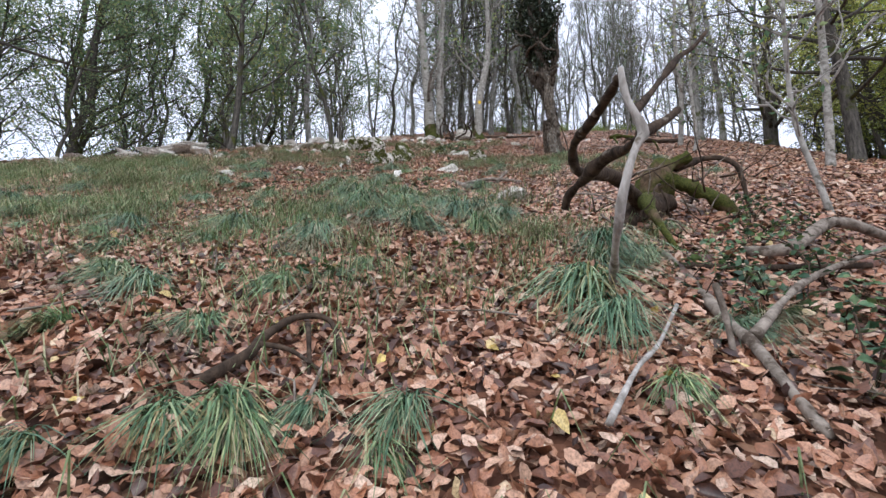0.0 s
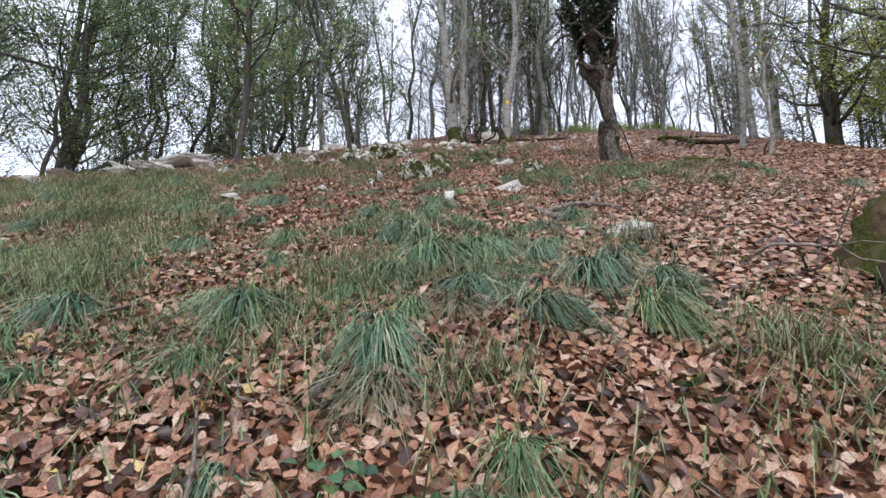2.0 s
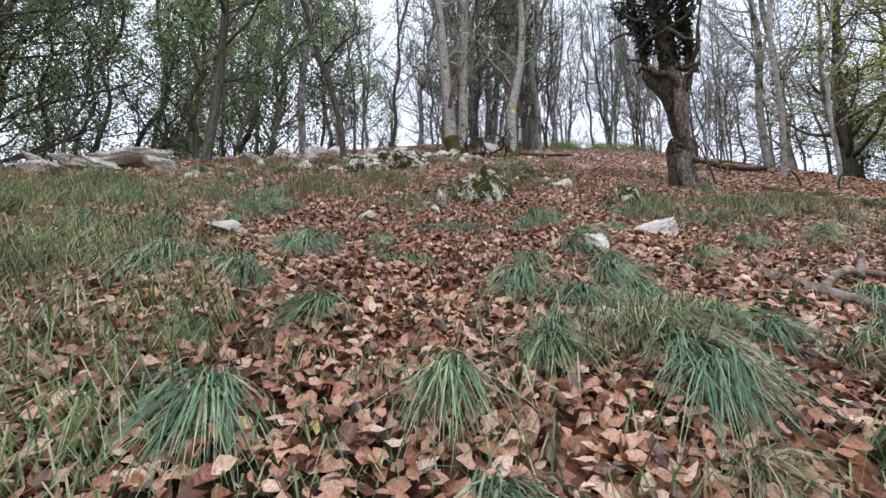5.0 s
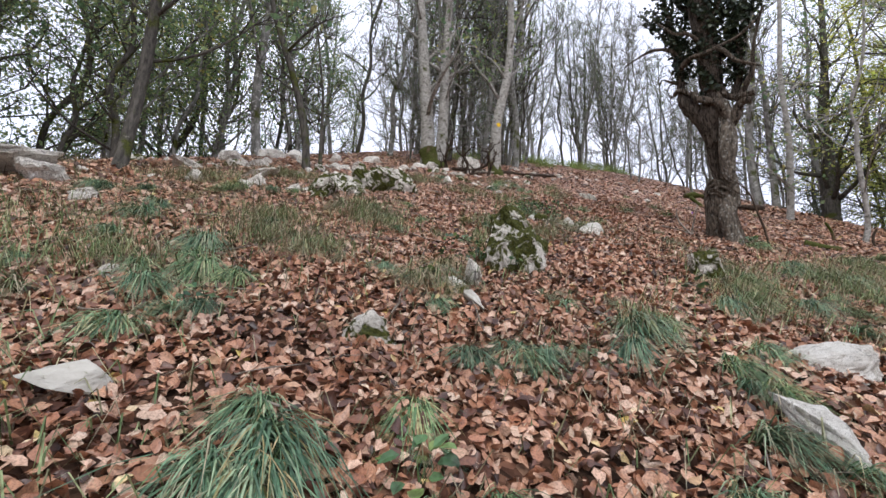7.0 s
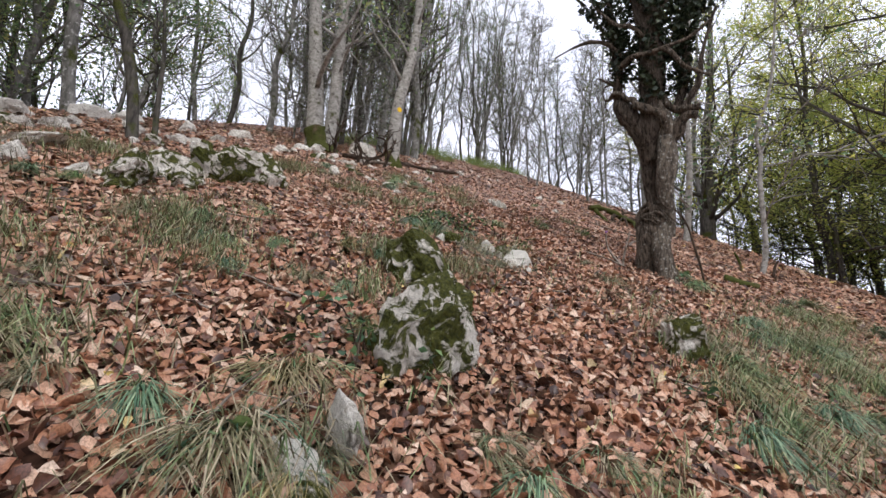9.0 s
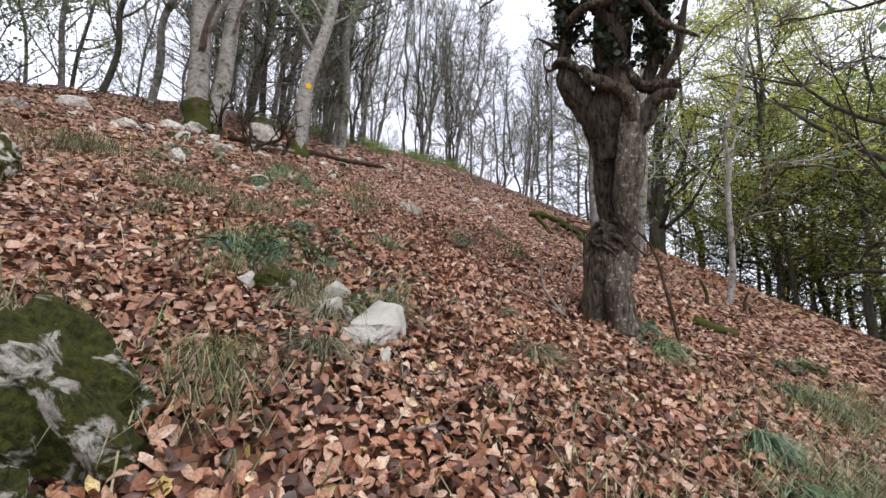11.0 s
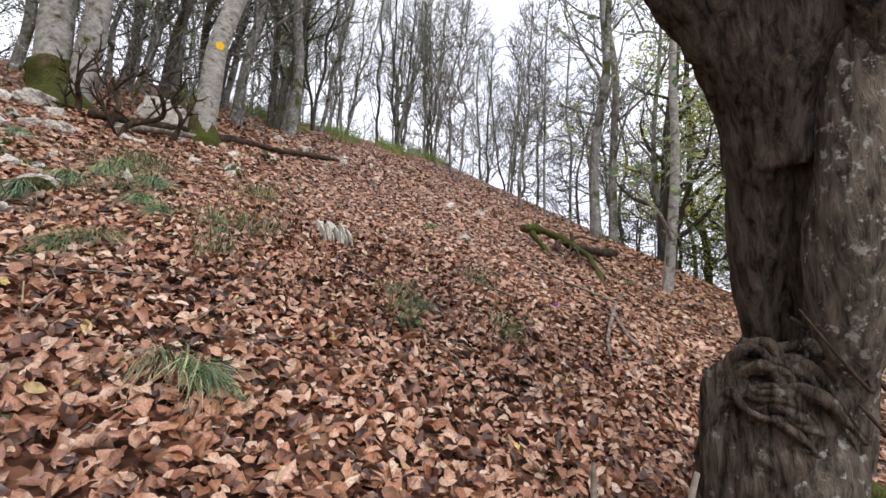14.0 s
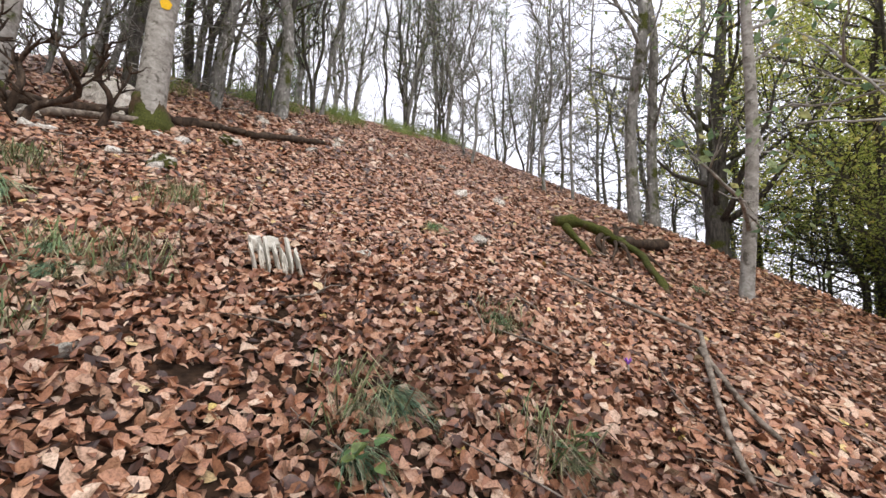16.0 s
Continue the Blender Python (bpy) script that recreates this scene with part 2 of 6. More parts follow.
def array_mesh(name, verts, tris, material):
    """A mesh from arrays of corners (n, 3) and triangles (m, 3)."""
    me = bpy.data.meshes.new(name)
    me.vertices.add(len(verts))
    me.vertices.foreach_set("co", np.asarray(verts, np.float32).ravel())
    me.loops.add(3 * len(tris))
    me.loops.foreach_set("vertex_index", np.asarray(tris, np.int32).ravel())
    me.polygons.add(len(tris))
    me.polygons.foreach_set("loop_start", np.arange(0, 3 * len(tris), 3, dtype=np.int32))
    me.polygons.foreach_set("loop_total", np.full(len(tris), 3, np.int32))
    me.materials.append(material)
    me.update(calc_edges=True)
    return me


class Tubes:
    """Tapered, bent tubes gathered into one mesh."""

    def __init__(self):
        self.v, self.f = [], []

    def add(self, pts, radii, sides=6, rough=0.0, rng=None):
        n0 = len(self.v)
        pts = [Vector(p) for p in pts]
        side = Vector((1, 0.13, 0.07))
        for i, p in enumerate(pts):
            d = (pts[min(i + 1, len(pts) - 1)] - pts[max(i - 1, 0)]).normalized()
            side = (side - d * side.dot(d))
            side = side.normalized() if side.length > 1e-4 else d.orthogonal().normalized()
            up = d.cross(side)
            for k in range(sides):
                a = 2 * math.pi * k / sides
                r = radii[i]
                if rough:
                    q = p + (side * math.cos(a) + up * math.sin(a)) * r
                    r *= 1 + rough * (noise.noise(Vector((q.x * 0.45 / max(r, 0.08), q.y * 0.45 / max(r, 0.08), q.z * 2))) + 0.45 * noise.noise(Vector((q.x * 15, q.y * 15, q.z * 2.5))) + 0.2 * noise.noise(q * 22))
                self.v.append(p + (side * math.cos(a) + up * math.sin(a)) * r)
        for i in range(len(pts) - 1):
            for k in range(sides):
                a, b = n0 + i * sides + k, n0 + i * sides + (k + 1) % sides
                self.f.append((a, b, b + sides, a + sides))
        self.f.append(tuple(n0 + k for k in range(sides))[::-1])
        self.f.append(tuple(n0 + (len(pts) - 1) * sides + k for k in range(sides)))

    def mesh(self, name, material):
        return mesh_of(name, self.v, self.f, material, True)


def bend(pts, steps=4):
    """A smooth line through the points."""
    pts = [Vector(p) for p in pts]
    out = []
    for i in range(len(pts) - 1):
        a, b, c, d = pts[max(i - 1, 0)], pts[i], pts[i + 1], pts[min(i + 2, len(pts) - 1)]
        for s in range(steps):
            t = s / steps
            out.append(0.5 * (2 * b + (c - a) * t + (2 * a - 5 * b + 4 * c - d) * t * t + (3 * b - 3 * c + d - a) * t ** 3))
    return out + [pts[-1]]


def taper(r0, r1, n, power=1.0):
    return [r1 + (r0 - r1) * (1 - i / (n - 1)) ** power for i in range(n)]


def leaf_cards(centres, sizes, rng, flat=0.0, name="leaves", material=None, long=1.7):
    """Folded lozenge leaves at the centres; flat pulls their faces towards the sky."""
    n = len(centres)
    d = rng.normal(size=(n, 3))
    d[:, 2] *= 1 - flat
    d /= np.linalg.norm(d, axis=1)[:, None]
    q = rng.normal(size=(n, 3))
    q[:, 2] *= 1 - flat
    s = np.cross(d, q)
    s = np.cross(s, d)
    s /= np.linalg.norm(s, axis=1)[:, None]
    up = np.cross(d, s)
    L = (sizes * long / 2)[:, None]
    W = (sizes / 2)[:, None]
    c = np.asarray(centres)
    fold = up * W * 0.35
    v = np.stack([c - d * L, c + s * W + fold, c + d * L, c - s * W + fold], 1).reshape(-1, 3)
    i = np.arange(n)[:, None] * 4
    t = np.concatenate([i + [[0, 1, 2]], i + [[0, 2, 3]]], 1).reshape(-1, 3)
    return array_mesh(name, v, t, material)


# ---- ground ----


def soft(x, w):
    return w * np.logaddexp(0, np.asarray(x, float) / w)


def ground_z(x, y):
    """Height of the hillside: an even slope with a crest above, a drop beyond its shoulder, and small humps."""
    x, y = np.asarray(x, float), np.asarray(y, float)
    crest = 12 + 26 / (1 + np.exp(-(np.clip(x, -80, 80) + 3.5) / 2.5))
    shoulder = 12.2 + 0.22 * (np.clip(y, -20, 60) - 12)
    z = 0.069 + 0.4832 * y - 0.62 * soft(y - crest, 1.5) - 0.75 * soft(x - shoulder, 0.8) + 0.48 * soft(-30 - y, 3)
    z = z + 0.03 * np.sin(1.9 * x + 0.7 * y) * np.sin(1.3 * y - 0.6 * x + 1) + 0.018 * np.sin(4.1 * x - 2.2 * y) * np.sin(3.7 * y + 1.1 * x)
    return -30 + soft(z + 30, 4)


def gz(x, y):
    return float(ground_z(x, y))


def spread(lo, hi, step, far, grow=1.13):
    a = list(np.arange(lo, hi + step / 2, step))
    s = step
    while a[-1] < far:
        s *= grow
        a.append(a[-1] + s)
    s = step
    while a[0] > -far:
        s *= grow
        a.insert(0, a[0] - s)
    return np.array(a)


gx, gy = spread(-8, 10, 0.14, 900), spread(-2, 24, 0.14, 900)
GX, GY = np.meshgrid(gx, gy)
gv = np.stack([GX, GY, ground_z(GX, GY)], -1).reshape(-1, 3)
nx = len(gx)
ii = (np.arange(len(gy) - 1)[:, None] * nx + np.arange(nx - 1)[None, :]).reshape(-1, 1)
gt = np.concatenate([ii + [[0, 1, nx + 1]], ii + [[0, nx + 1, nx]]], 1).reshape(-1, 3)
gme = array_mesh("ground", gv, gt, SOIL)
gme.polygons.foreach_set("use_smooth", [True] * len(gme.polygons))
ground = tagged(new("ground", gme), "steep wooded hillside of dark soil under fallen leaves", "ground", kind="structure")

# ---- leaf litter ----
WAY = [(0.3, -1.5), (-1.0, 2.3), (-2.6, 5.3), (-2.5, 7.2), (0.0, 9.8), (2.2, 13.0)]


def from_way(x, y):
    best = np.full(np.shape(x), 1e9)
    for (ax, ay), (bx, by) in zip(WAY, WAY[1:]):
        t = np.clip(((x - ax) * (bx - ax) + (y - ay) * (by - ay)) / ((bx - ax) ** 2 + (by - ay) ** 2), 0, 1)
        best = np.minimum(best, np.hypot(x - ax - t * (bx - ax), y - ay - t * (by - ay)))
    return best


def frame_of(x, y):
    e = 0.05
    nrm = np.stack([-(ground_z(x + e, y) - ground_z(x - e, y)) / (2 * e), -(ground_z(x, y + e) - ground_z(x, y - e)) / (2 * e), np.ones_like(x)], -1)
    return nrm / np.linalg.norm(nrm, axis=1)[:, None]


def grassy(x, y):
    """0 on bare litter, 1 in the grassy patches of the lower slope."""
    g = np.sin(1.3 * x + 2.1) * np.sin(1.1 * y + 0.4 * x) + 0.6 * np.sin(2.7 * y - 1.7 * x + 0.5)
    low = 1 / (1 + np.exp((y - 5.2 - 3.6 / (1 + np.exp((x + 4.0) / 0.4))) / 0.6)) * (1 / (1 + np.exp((x - 0.8) / 0.5)))
    near = 0.1 + 0.9 / (1 + np.exp((2.9 - y) / 0.4))
    return np.clip(0.5 + 0.5 * g, 0, 1) * low * near


def litter(name, x, y, size, rng, fine, tilt=0.66, lift=0.05):
    n = len(x)
    nrm = frame_of(x, y) + rng.normal(size=(n, 3)) * tilt * rng.random((n, 1))
    nrm /= np.linalg.norm(nrm, axis=1)[:, None]
    d = rng.normal(size=(n, 3))
    d -= nrm * np.sum(d * nrm, 1)[:, None]
    d /= np.linalg.norm(d, axis=1)[:, None]
    s = np.cross(nrm, d)
    c = np.stack([x, y, ground_z(x, y) + 0.016 + rng.random(n) * lift], -1)
    L, W = (size * 0.5)[:, None], (size * (0.24 + 0.14 * rng.random(n)))[:, None]
    cup = rng.normal(0.3, 0.6, (n, 1))
    cup2 = cup + rng.normal(0, 0.35, (n, 1))
    curl = rng.normal(0.15, 0.6, (n, 1))
    if fine:
        pts = [(-1, 0), (1, 0), (0, 0)] + [(u, w) for w in (1, -1) for u in (-0.62, -0.08, 0.55)]
        wide = {-0.62: 0.62, -0.08: 1.0, 0.55: 0.68}
        v = np.stack([c + d * L * u + s * W * (w * wide.get(u, 0)) + nrm * (L * curl * u * abs(u) * 0.6 + W * (cup if w > 0 else cup2) * abs(w) * wide.get(u, 0) * (1 + 0.35 * u)) for u, w in pts], 1)
        v += rng.normal(size=v.shape) * (size * 0.04)[:, None, None]
        i = np.arange(n)[:, None] * 9
        t = np.concatenate([i + [k] for k in ([[0, 2, 3]], [[3, 2, 4]], [[4, 2, 5]], [[5, 2, 1]], [[0, 6, 2]], [[6, 7, 2]], [[7, 8, 2]], [[8, 1, 2]])], 1)
    else:
        pts = ((-1, 0, 0), (-0.35, 0.95, 1), (0.5, 0.75, 1), (1, 0, 0), (0.5, -0.75, 1), (-0.35, -0.95, 1))
        v = np.stack([c + d * L * u + s * W * w + nrm * (W * cup * 0.55 * e + L * curl * 0.4 * u * abs(u)) for u, w, e in pts], 1)
        i = np.arange(n)[:, None] * 6
        t = np.concatenate([i + [[0, 1, 5]], i + [[1, 2, 4]], i + [[1, 4, 5]], i + [[2, 3, 4]]], 1)
    me = array_mesh(name, v.reshape(-1, 3), t.reshape(-1, 3), LITTER)
    if fine:
        me.polygons.foreach_set("use_smooth", [True] * len(me.polygons))
    return new(name, me)


rng = np.random.default_rng(7)


def scatter(n, x0, x1, y0, y1):
    return rng.uniform(x0, x1, n), rng.uniform(y0, y1, n)


x, y = scatter(330000, -6.5, 6.5, -2.5, 17)
dist = from_way(x, y)
keep = (rng.random(len(x)) < 1 / (1 + np.exp((dist - 2.5) / 0.3))) & (rng.random(len(x)) > 0.4 * grassy(x, y))
carpet = tagged(litter("fallen_leaves", x[keep], y[keep], 0.034 + 0.046 * rng.random(keep.sum()) ** 1.2, rng, True, 0.9, 0.045), "carpet of fallen brown and orange beech leaves", "leaf litter", kind="stuff")
x, y = scatter(410000, -9, 12, -3.5, 23)
dist = from_way(x, y)
keep = (rng.random(len(x)) < 1 / (1 + np.exp((2.3 - dist) / 0.3))) & (rng.random(len(x)) < 1 / (1 + np.exp((dist - 7.0) / 0.8))) & (rng.random(len(x)) > 0.5 * grassy(x, y))
tagged(litter("fallen_leaves", x[keep], y[keep], rng.uniform(0.05, 0.095, keep.sum()), rng, False, 0.5, 0.04), "carpet of fallen brown beech leaves higher on the slope", "leaf litter", kind="stuff")
x, y = scatter(300000, -19, 20, -15, 42)
dist = from_way(x, y)
keep = rng.random(len(x)) < 1 / (1 + np.exp((6.6 - dist) / 0.8)) * np.where((y > 4) & (x > -13) & (x < 18), 1.0, 0.5)
tagged(litter("fallen_leaves", x[keep], y[keep], rng.uniform(0.09, 0.15, keep.sum()), rng, False, 0.4, 0.05), "thin carpet of fallen leaves near the crest", "leaf litter", kind="stuff")

# ---- rocks ----


def rock_mesh(seed, material, slab=0.0, jag=0.35):
    """A broken boulder about one metre wide: a ball cut by flat faces, split by ribs and roughened."""
    bm = bmesh.new()
    bmesh.ops.create_icosphere(bm, subdivisions=5, radius=0.5)
    o = Vector((seed * 7.3, seed * 3.1, seed * 1.7))
    rr = random.Random(seed)
    cuts = [(Vector((rr.gauss(0, 1), rr.gauss(0, 1), rr.gauss(0.25, 0.7))).normalized(), rr.uniform(0.2, 0.4)) for _ in range(13)]
    rib = Vector((rr.gauss(0, 1), rr.gauss(0, 1), rr.gauss(0, 0.25))).normalized()
    for v in bm.verts:
        p = v.co.copy()
        for nrm, d in cuts:
            over = p.dot(nrm) - d
            if over > 0:
                p -= nrm * over
        w = p + o
        k = 1 + jag * (0.55 * noise.noise(w * 2.2) + 0.35 * noise.noise(w * 5) - 0.35 * abs(noise.noise(w * 8)) + 0.14 * noise.noise(w * 19))
        p *= k
        groove = abs(math.sin(p.dot(rib) * 11 + 2.5 * noise.noise(w * 2)))
        p *= 1 - 0.1 * (1 + jag) * max(0.0, 0.35 - groove) / 0.35
        if slab:
            p.x += slab * 0.03 * math.sin(p.z * 42 + 3 * noise.noise(w * 3))
            p.y += slab * 0.03 * math.sin(p.z * 37 + 3 * noise.noise(w * 3 + o))
        v.co = p
    me = bpy.data.meshes.new("rock")
    bm.to_mesh(me)
    bm.free()
    me.materials.append(material)
    return me


def block_mesh(seed, material, jag=0.3, soft_by=0.35):
    """A squarish broken block about one metre wide, its faces ribbed and pitted."""
    bm = bmesh.new()
    bmesh.ops.create_cube(bm, size=1.0)
    bmesh.ops.subdivide_edges(bm, edges=bm.edges[:], cuts=15, use_grid_fill=True)
    rr = random.Random(seed)
    o = Vector((seed * 5.1, seed * 2.3, seed * 4.7))
    sx, sy = rr.uniform(-0.25, 0.25), rr.uniform(-0.25, 0.25)
    cuts = [(Vector((rr.gauss(0, 1), rr.gauss(0, 1), rr.gauss(0.5, 0.6))).normalized(), rr.uniform(0.34, 0.5)) for _ in range(6)]
    for v in bm.verts:
        p = v.co.copy()
        p = p.lerp(p.normalized() * 0.55, soft_by)
        for nrm, d in cuts:
            over = p.dot(nrm) - d
            if over > 0:
                p -= nrm * over
        p.x += sx * p.z
        p.y += sy * p.z
        w = p + o
        p *= 1 + jag * (0.6 * noise.noise(w * 1.8) + 0.35 * noise.noise(w * 4.5) - 0.4 * abs(noise.noise(Vector((w.x * 7, w.y * 7, w.z * 2.5)))) + 0.15 * noise.noise(w * 16))
        v.co = p
    me = bpy.data.meshes.new("rock")
    bm.to_mesh(me)
    bm.free()
    me.materials.append(material)
    return me


def hull_mesh(seed, material, corners=14, rough=0.06):
    """A broken angular stone about one metre wide: flat facets between a few corners, worn along the edges."""
    bm = bmesh.new()
    rr = random.Random(seed)
    o = Vector((seed * 3.7, seed * 6.1, seed * 2.9))
    for _ in range(corners):
        q = Vector((rr.gauss(0, 1), rr.gauss(0, 1), rr.gauss(0, 1))).normalized()
        bm.verts.new(q * rr.uniform(0.42, 0.58))
    out = bmesh.ops.convex_hull(bm, input=bm.verts[:])
    bmesh.ops.delete(bm, geom=[g for g in out["geom_interior"] if isinstance(g, bmesh.types.BMVert)], context="VERTS")
    bmesh.ops.subdivide_edges(bm, edges=bm.edges[:], cuts=6, use_grid_fill=True)
    bmesh.ops.smooth_vert(bm, verts=bm.verts[:], factor=0.5, use_axis_x=True, use_axis_y=True, use_axis_z=True)
    for v in bm.verts:
        w = v.co + o
        v.co *= 1 + rough * (1.2 * noise.noise(w * 3) + noise.noise(w * 7) - 1.2 * abs(noise.noise(Vector((w.x * 9, w.y * 9, w.z * 3)))) + 0.5 * noise.noise(w * 18))
    bmesh.ops.triangulate(bm, faces=bm.faces[:])
    me = bpy.data.meshes.new("rock")
    bm.to_mesh(me)
    bm.free()
    me.materials.append(material)
    return me


SPLINTERS = [block_mesh(s, WHITESLATE, 0.2, 0.2) for s in range(36, 39)]
ROCKS = [rock_mesh(s, ROCK) for s in range(1, 3)] + [hull_mesh(s, ROCK, 16, 0.14) for s in range(3, 8)]
SLABS = [hull_mesh(s, ROCK, 14, 0.12) for s in range(11, 14)]
MOSSY = [block_mesh(s, MOSSROCK, 0.5, 0.4) for s in range(21, 25)]
PALES = [hull_mesh(s, PALEROCK, 15, 0.12) for s in range(31, 36)]
WHITES = [hull_mesh(s, PALESLATE, 12, 0.04) for s in range(61, 65)]
THICK = [block_mesh(s, THICKMOSS, 0.45, 0.6) for s in range(41, 43)]
rock_count = 0


def rock(px, py, wide, high, meshes=ROCKS, label="weathered pale limestone rock half buried in leaves", deep=0.8, turn=None, lift=0.25, tip=None, group="rocks on the slope"):
    global rock_count
    rock_count += 1
    rr = random.Random(rock_count * 13)
    ob = new("rock", meshes[rock_count % len(meshes)])
    ob.matrix_basis = pose(px, py + wide * deep * 0.3, gz(px, py + wide * deep * 0.3) + high * (lift - 0.12), tip if tip is not None else rr.uniform(10, 40), rr.uniform(-22, 22), rr.uniform(0, 360) if turn is None else turn)
    ob.scale = (wide * 0.95, wide * deep * 0.95, high * 1.2)
    return tagged(ob, label, "rock", group)


def stone(mesh, px, py, size, turn, label, tip=26, roll=0, up=0.0, group="rocks on the slope"):
    ob = new("rock", mesh)
    ob.matrix_basis = pose(px, py, gz(px, py) + up, tip, roll, turn)
    ob.scale = size
    return tagged(ob, label, "rock", group)


stone(SLABS[0], -6.65, 11.35, (1.25, 0.8, 0.4), 12, "large tilted slab of brown limestone", 6, -9, 0.2, "flat slabs")
stone(SLABS[1], -7.2, 11.15, (1.1, 0.7, 0.3), -14, "large flat slab of brown limestone", 4, 6, 0.12, "flat slabs")
stone(SLABS[2], -6.2, 11.3, (0.6, 0.5, 0.4), 40, "broken end of a limestone slab", 10, 10, 0.1, "flat slabs")

M1 = "limestone rock with thick green moss and white lichen"
rock(-0.9, 10.35, 0.62, 0.62, THICK, "large rock thickly covered in green moss")
rock(-0.85, 9.85, 0.34, 0.3, THICK, M1)
rock(-1.36, 9.2, 0.44, 0.46, MOSSY, M1, 0.8, 10, 0.3, 20)
rock(-1.0, 9.85, 0.4, 0.42, THICK, M1, 0.9, 60, 0.3, 16)
rock(-1.18, 9.24, 0.32, 0.38, MOSSY, M1, 0.9, 30, 0.25, 16)
stone(PALES[0], -1.86, 8.76, (0.15, 0.3, 0.36), 20, "pointed grey limestone rock rising from the litter", 20, -14, 0.05)
stone(PALES[2], -1.99, 8.62, (0.13, 0.34, 0.16), 24, "narrow grey limestone ridge half buried in dry grass", 30, 8, 0.05)
stone(WHITES[1], -1.93, 8.4, (0.075, 0.34, 0.1), 18, "long narrow pale stone lying in the leaves", 28, 0, 0.06)
stone(THICK[0], -1.97, 8.5, (0.09, 0.12, 0.1), 30, "small stone capped with moss", 28, 0, 0.06)
rock(0.3, 10.95, 0.36, 0.2, ROCKS)
rock(0.75, 9.4, 0.55, 0.3, MOSSY, "grey rock overgrown with dry grass")
for px, py, wd, hg in ((-3.27, 12.06, 0.75, 0.32), (-2.92, 12.68, 0.6, 0.42), (-2.6, 13.1, 0.6, 0.46), (-2.15, 13.0, 0.85, 0.5), (-2.75, 12.35, 0.4, 0.3)):
    rock(px, py, wd, hg, MOSSY, M1, group="mossy outcrop")
for px, py, wd, hg in ((-4.89, 14.37, 0.5, 0.25), (-4.68, 14.9, 0.55, 0.3), (-4.72, 15.6, 0.5, 0.24), (-4.9, 16.95, 0.8, 0.55), (-4.4, 17.6, 0.7, 0.55), (-2.36, 18.1, 0.7, 0.35), (-2.77, 16.67, 0.5, 0.25), (-4.12, 12.3, 0.35, 0.34), (-3.9, 15.7, 0.6, 0.3), (-3.2, 15.3, 0.45, 0.25), (-1.5, 17.3, 0.5, 0.25), (-0.9, 18.6, 0.6, 0.3), (-3.4, 17.4, 0.6, 0.4), (-5.4, 15.6, 0.7, 0.4)):
    rock(px, py, wd, hg, PALES if wd > 0.55 else ROCKS, "pale limestone boulder of the rocky band below the trees", group="boulders of the rocky band")
stone(WHITES[1], -3.64, 7.47, (0.32, 0.22, 0.13), 12, "flat pale limestone slab lying on the leaves", 20, 0, 0.08)
rock(-5.28, 10.41, 0.3, 0.26, PALES, "upright pale stone standing in dry grass")
rock(-2.6, 7.92, 0.27, 0.17, MOSSY, "small rock with moss on one edge")
rock(0.08, 7.66, 0.64, 0.26, PALES, "broad pale limestone rock half buried in leaves")
stone(PALES[3], -0.73, 7.2, (0.17, 0.52, 0.17), 3, "long narrow pale rock lying downhill beside sedge", 28, 0, 0.07)
for px, py, wd, hg in ((-5.3, 10.46, 0.32, 0.22), (-4.25, 12.13, 0.32, 0.22), (-4.1, 8.63, 0.16, 0.11), (-1.27, 5.85, 0.28, 0.22), (-1.19, 5.73, 0.16, 0.1), (0.8, 5.5, 0.5, 0.26), (0.35, 7.85, 0.3, 0.18), (-5.0, 12.4, 0.4, 0.25), (-3.6, 12.2, 0.35, 0.2)):
    rock(px, py, wd, hg)
for px, py, wd, hg in ((-7.9, 11.1, 0.8, 0.4), (-8.9, 12.5, 1.2, 0.35), (-7.9, 12.8, 1.1, 0.35), (-8.0, 9.2, 0.8, 0.3), (-4.3, 13.0, 0.8, 0.28), (-9.8, 11.6, 0.9, 0.3), (-5.5, 13.4, 0.7, 0.3)):
    rock(px, py, wd, hg * 0.6, SLABS, "large flat slab of brown limestone", group="flat slabs", tip=10)
stone(WHITES[1], 0.47, 11.18, (0.36, 0.6, 0.2), -32, "big smooth white limestone slab with moss along its crack", 34, 12, 0.06)
stone(WHITES[2], 0.31, 11.5, (0.34, 0.22, 0.24), 20, "white limestone block behind a larger slab", 20, 0, 0.06)
stone(WHITES[3], 0.2, 11.32, (0.17, 0.17, 0.18), 50, "rounded white limestone rock beside a larger slab", 20, 0, 0.07)
stone(THICK[1], 0.33, 11.33, (0.12, 0.26, 0.18), -20, "cushion of dark moss between white rocks", 26, 0, 0.05)
stone(THICK[0], 0.43, 11.46, (0.16, 0.12, 0.14), 30, "cushion of dark moss between white rocks", 26, 0, 0.08)
stone(WHITES[2], 0.36, 10.8, (0.11, 0.12, 0.11), 80, "small white stone among the leaves", 20, 0, 0.04)
stone(WHITES[3], 0.74, 11.68, (0.13, 0.12, 0.13), 10, "small white stone in the dry grass", 20, 0, 0.04)
stone(THICK[1], -0.1, 11.66, (0.3, 0.24, 0.26), 0, M1, 24, 0, 0.03)
stone(WHITES[1], -0.24, 11.6, (0.14, 0.14, 0.15), 0, "white stone at the edge of a mossy rock", 24, 0, 0.05)
stone(WHITES[2], 0.03, 11.62, (0.1, 0.1, 0.12), 0, "white stone at the edge of a mossy rock", 24, 0, 0.05)
stone(ROCKS[3], 0.95, 20.3, (1.3, 0.9, 0.9), 30, "broad brown boulder behind the painted beech", 14, 0, 0.1)
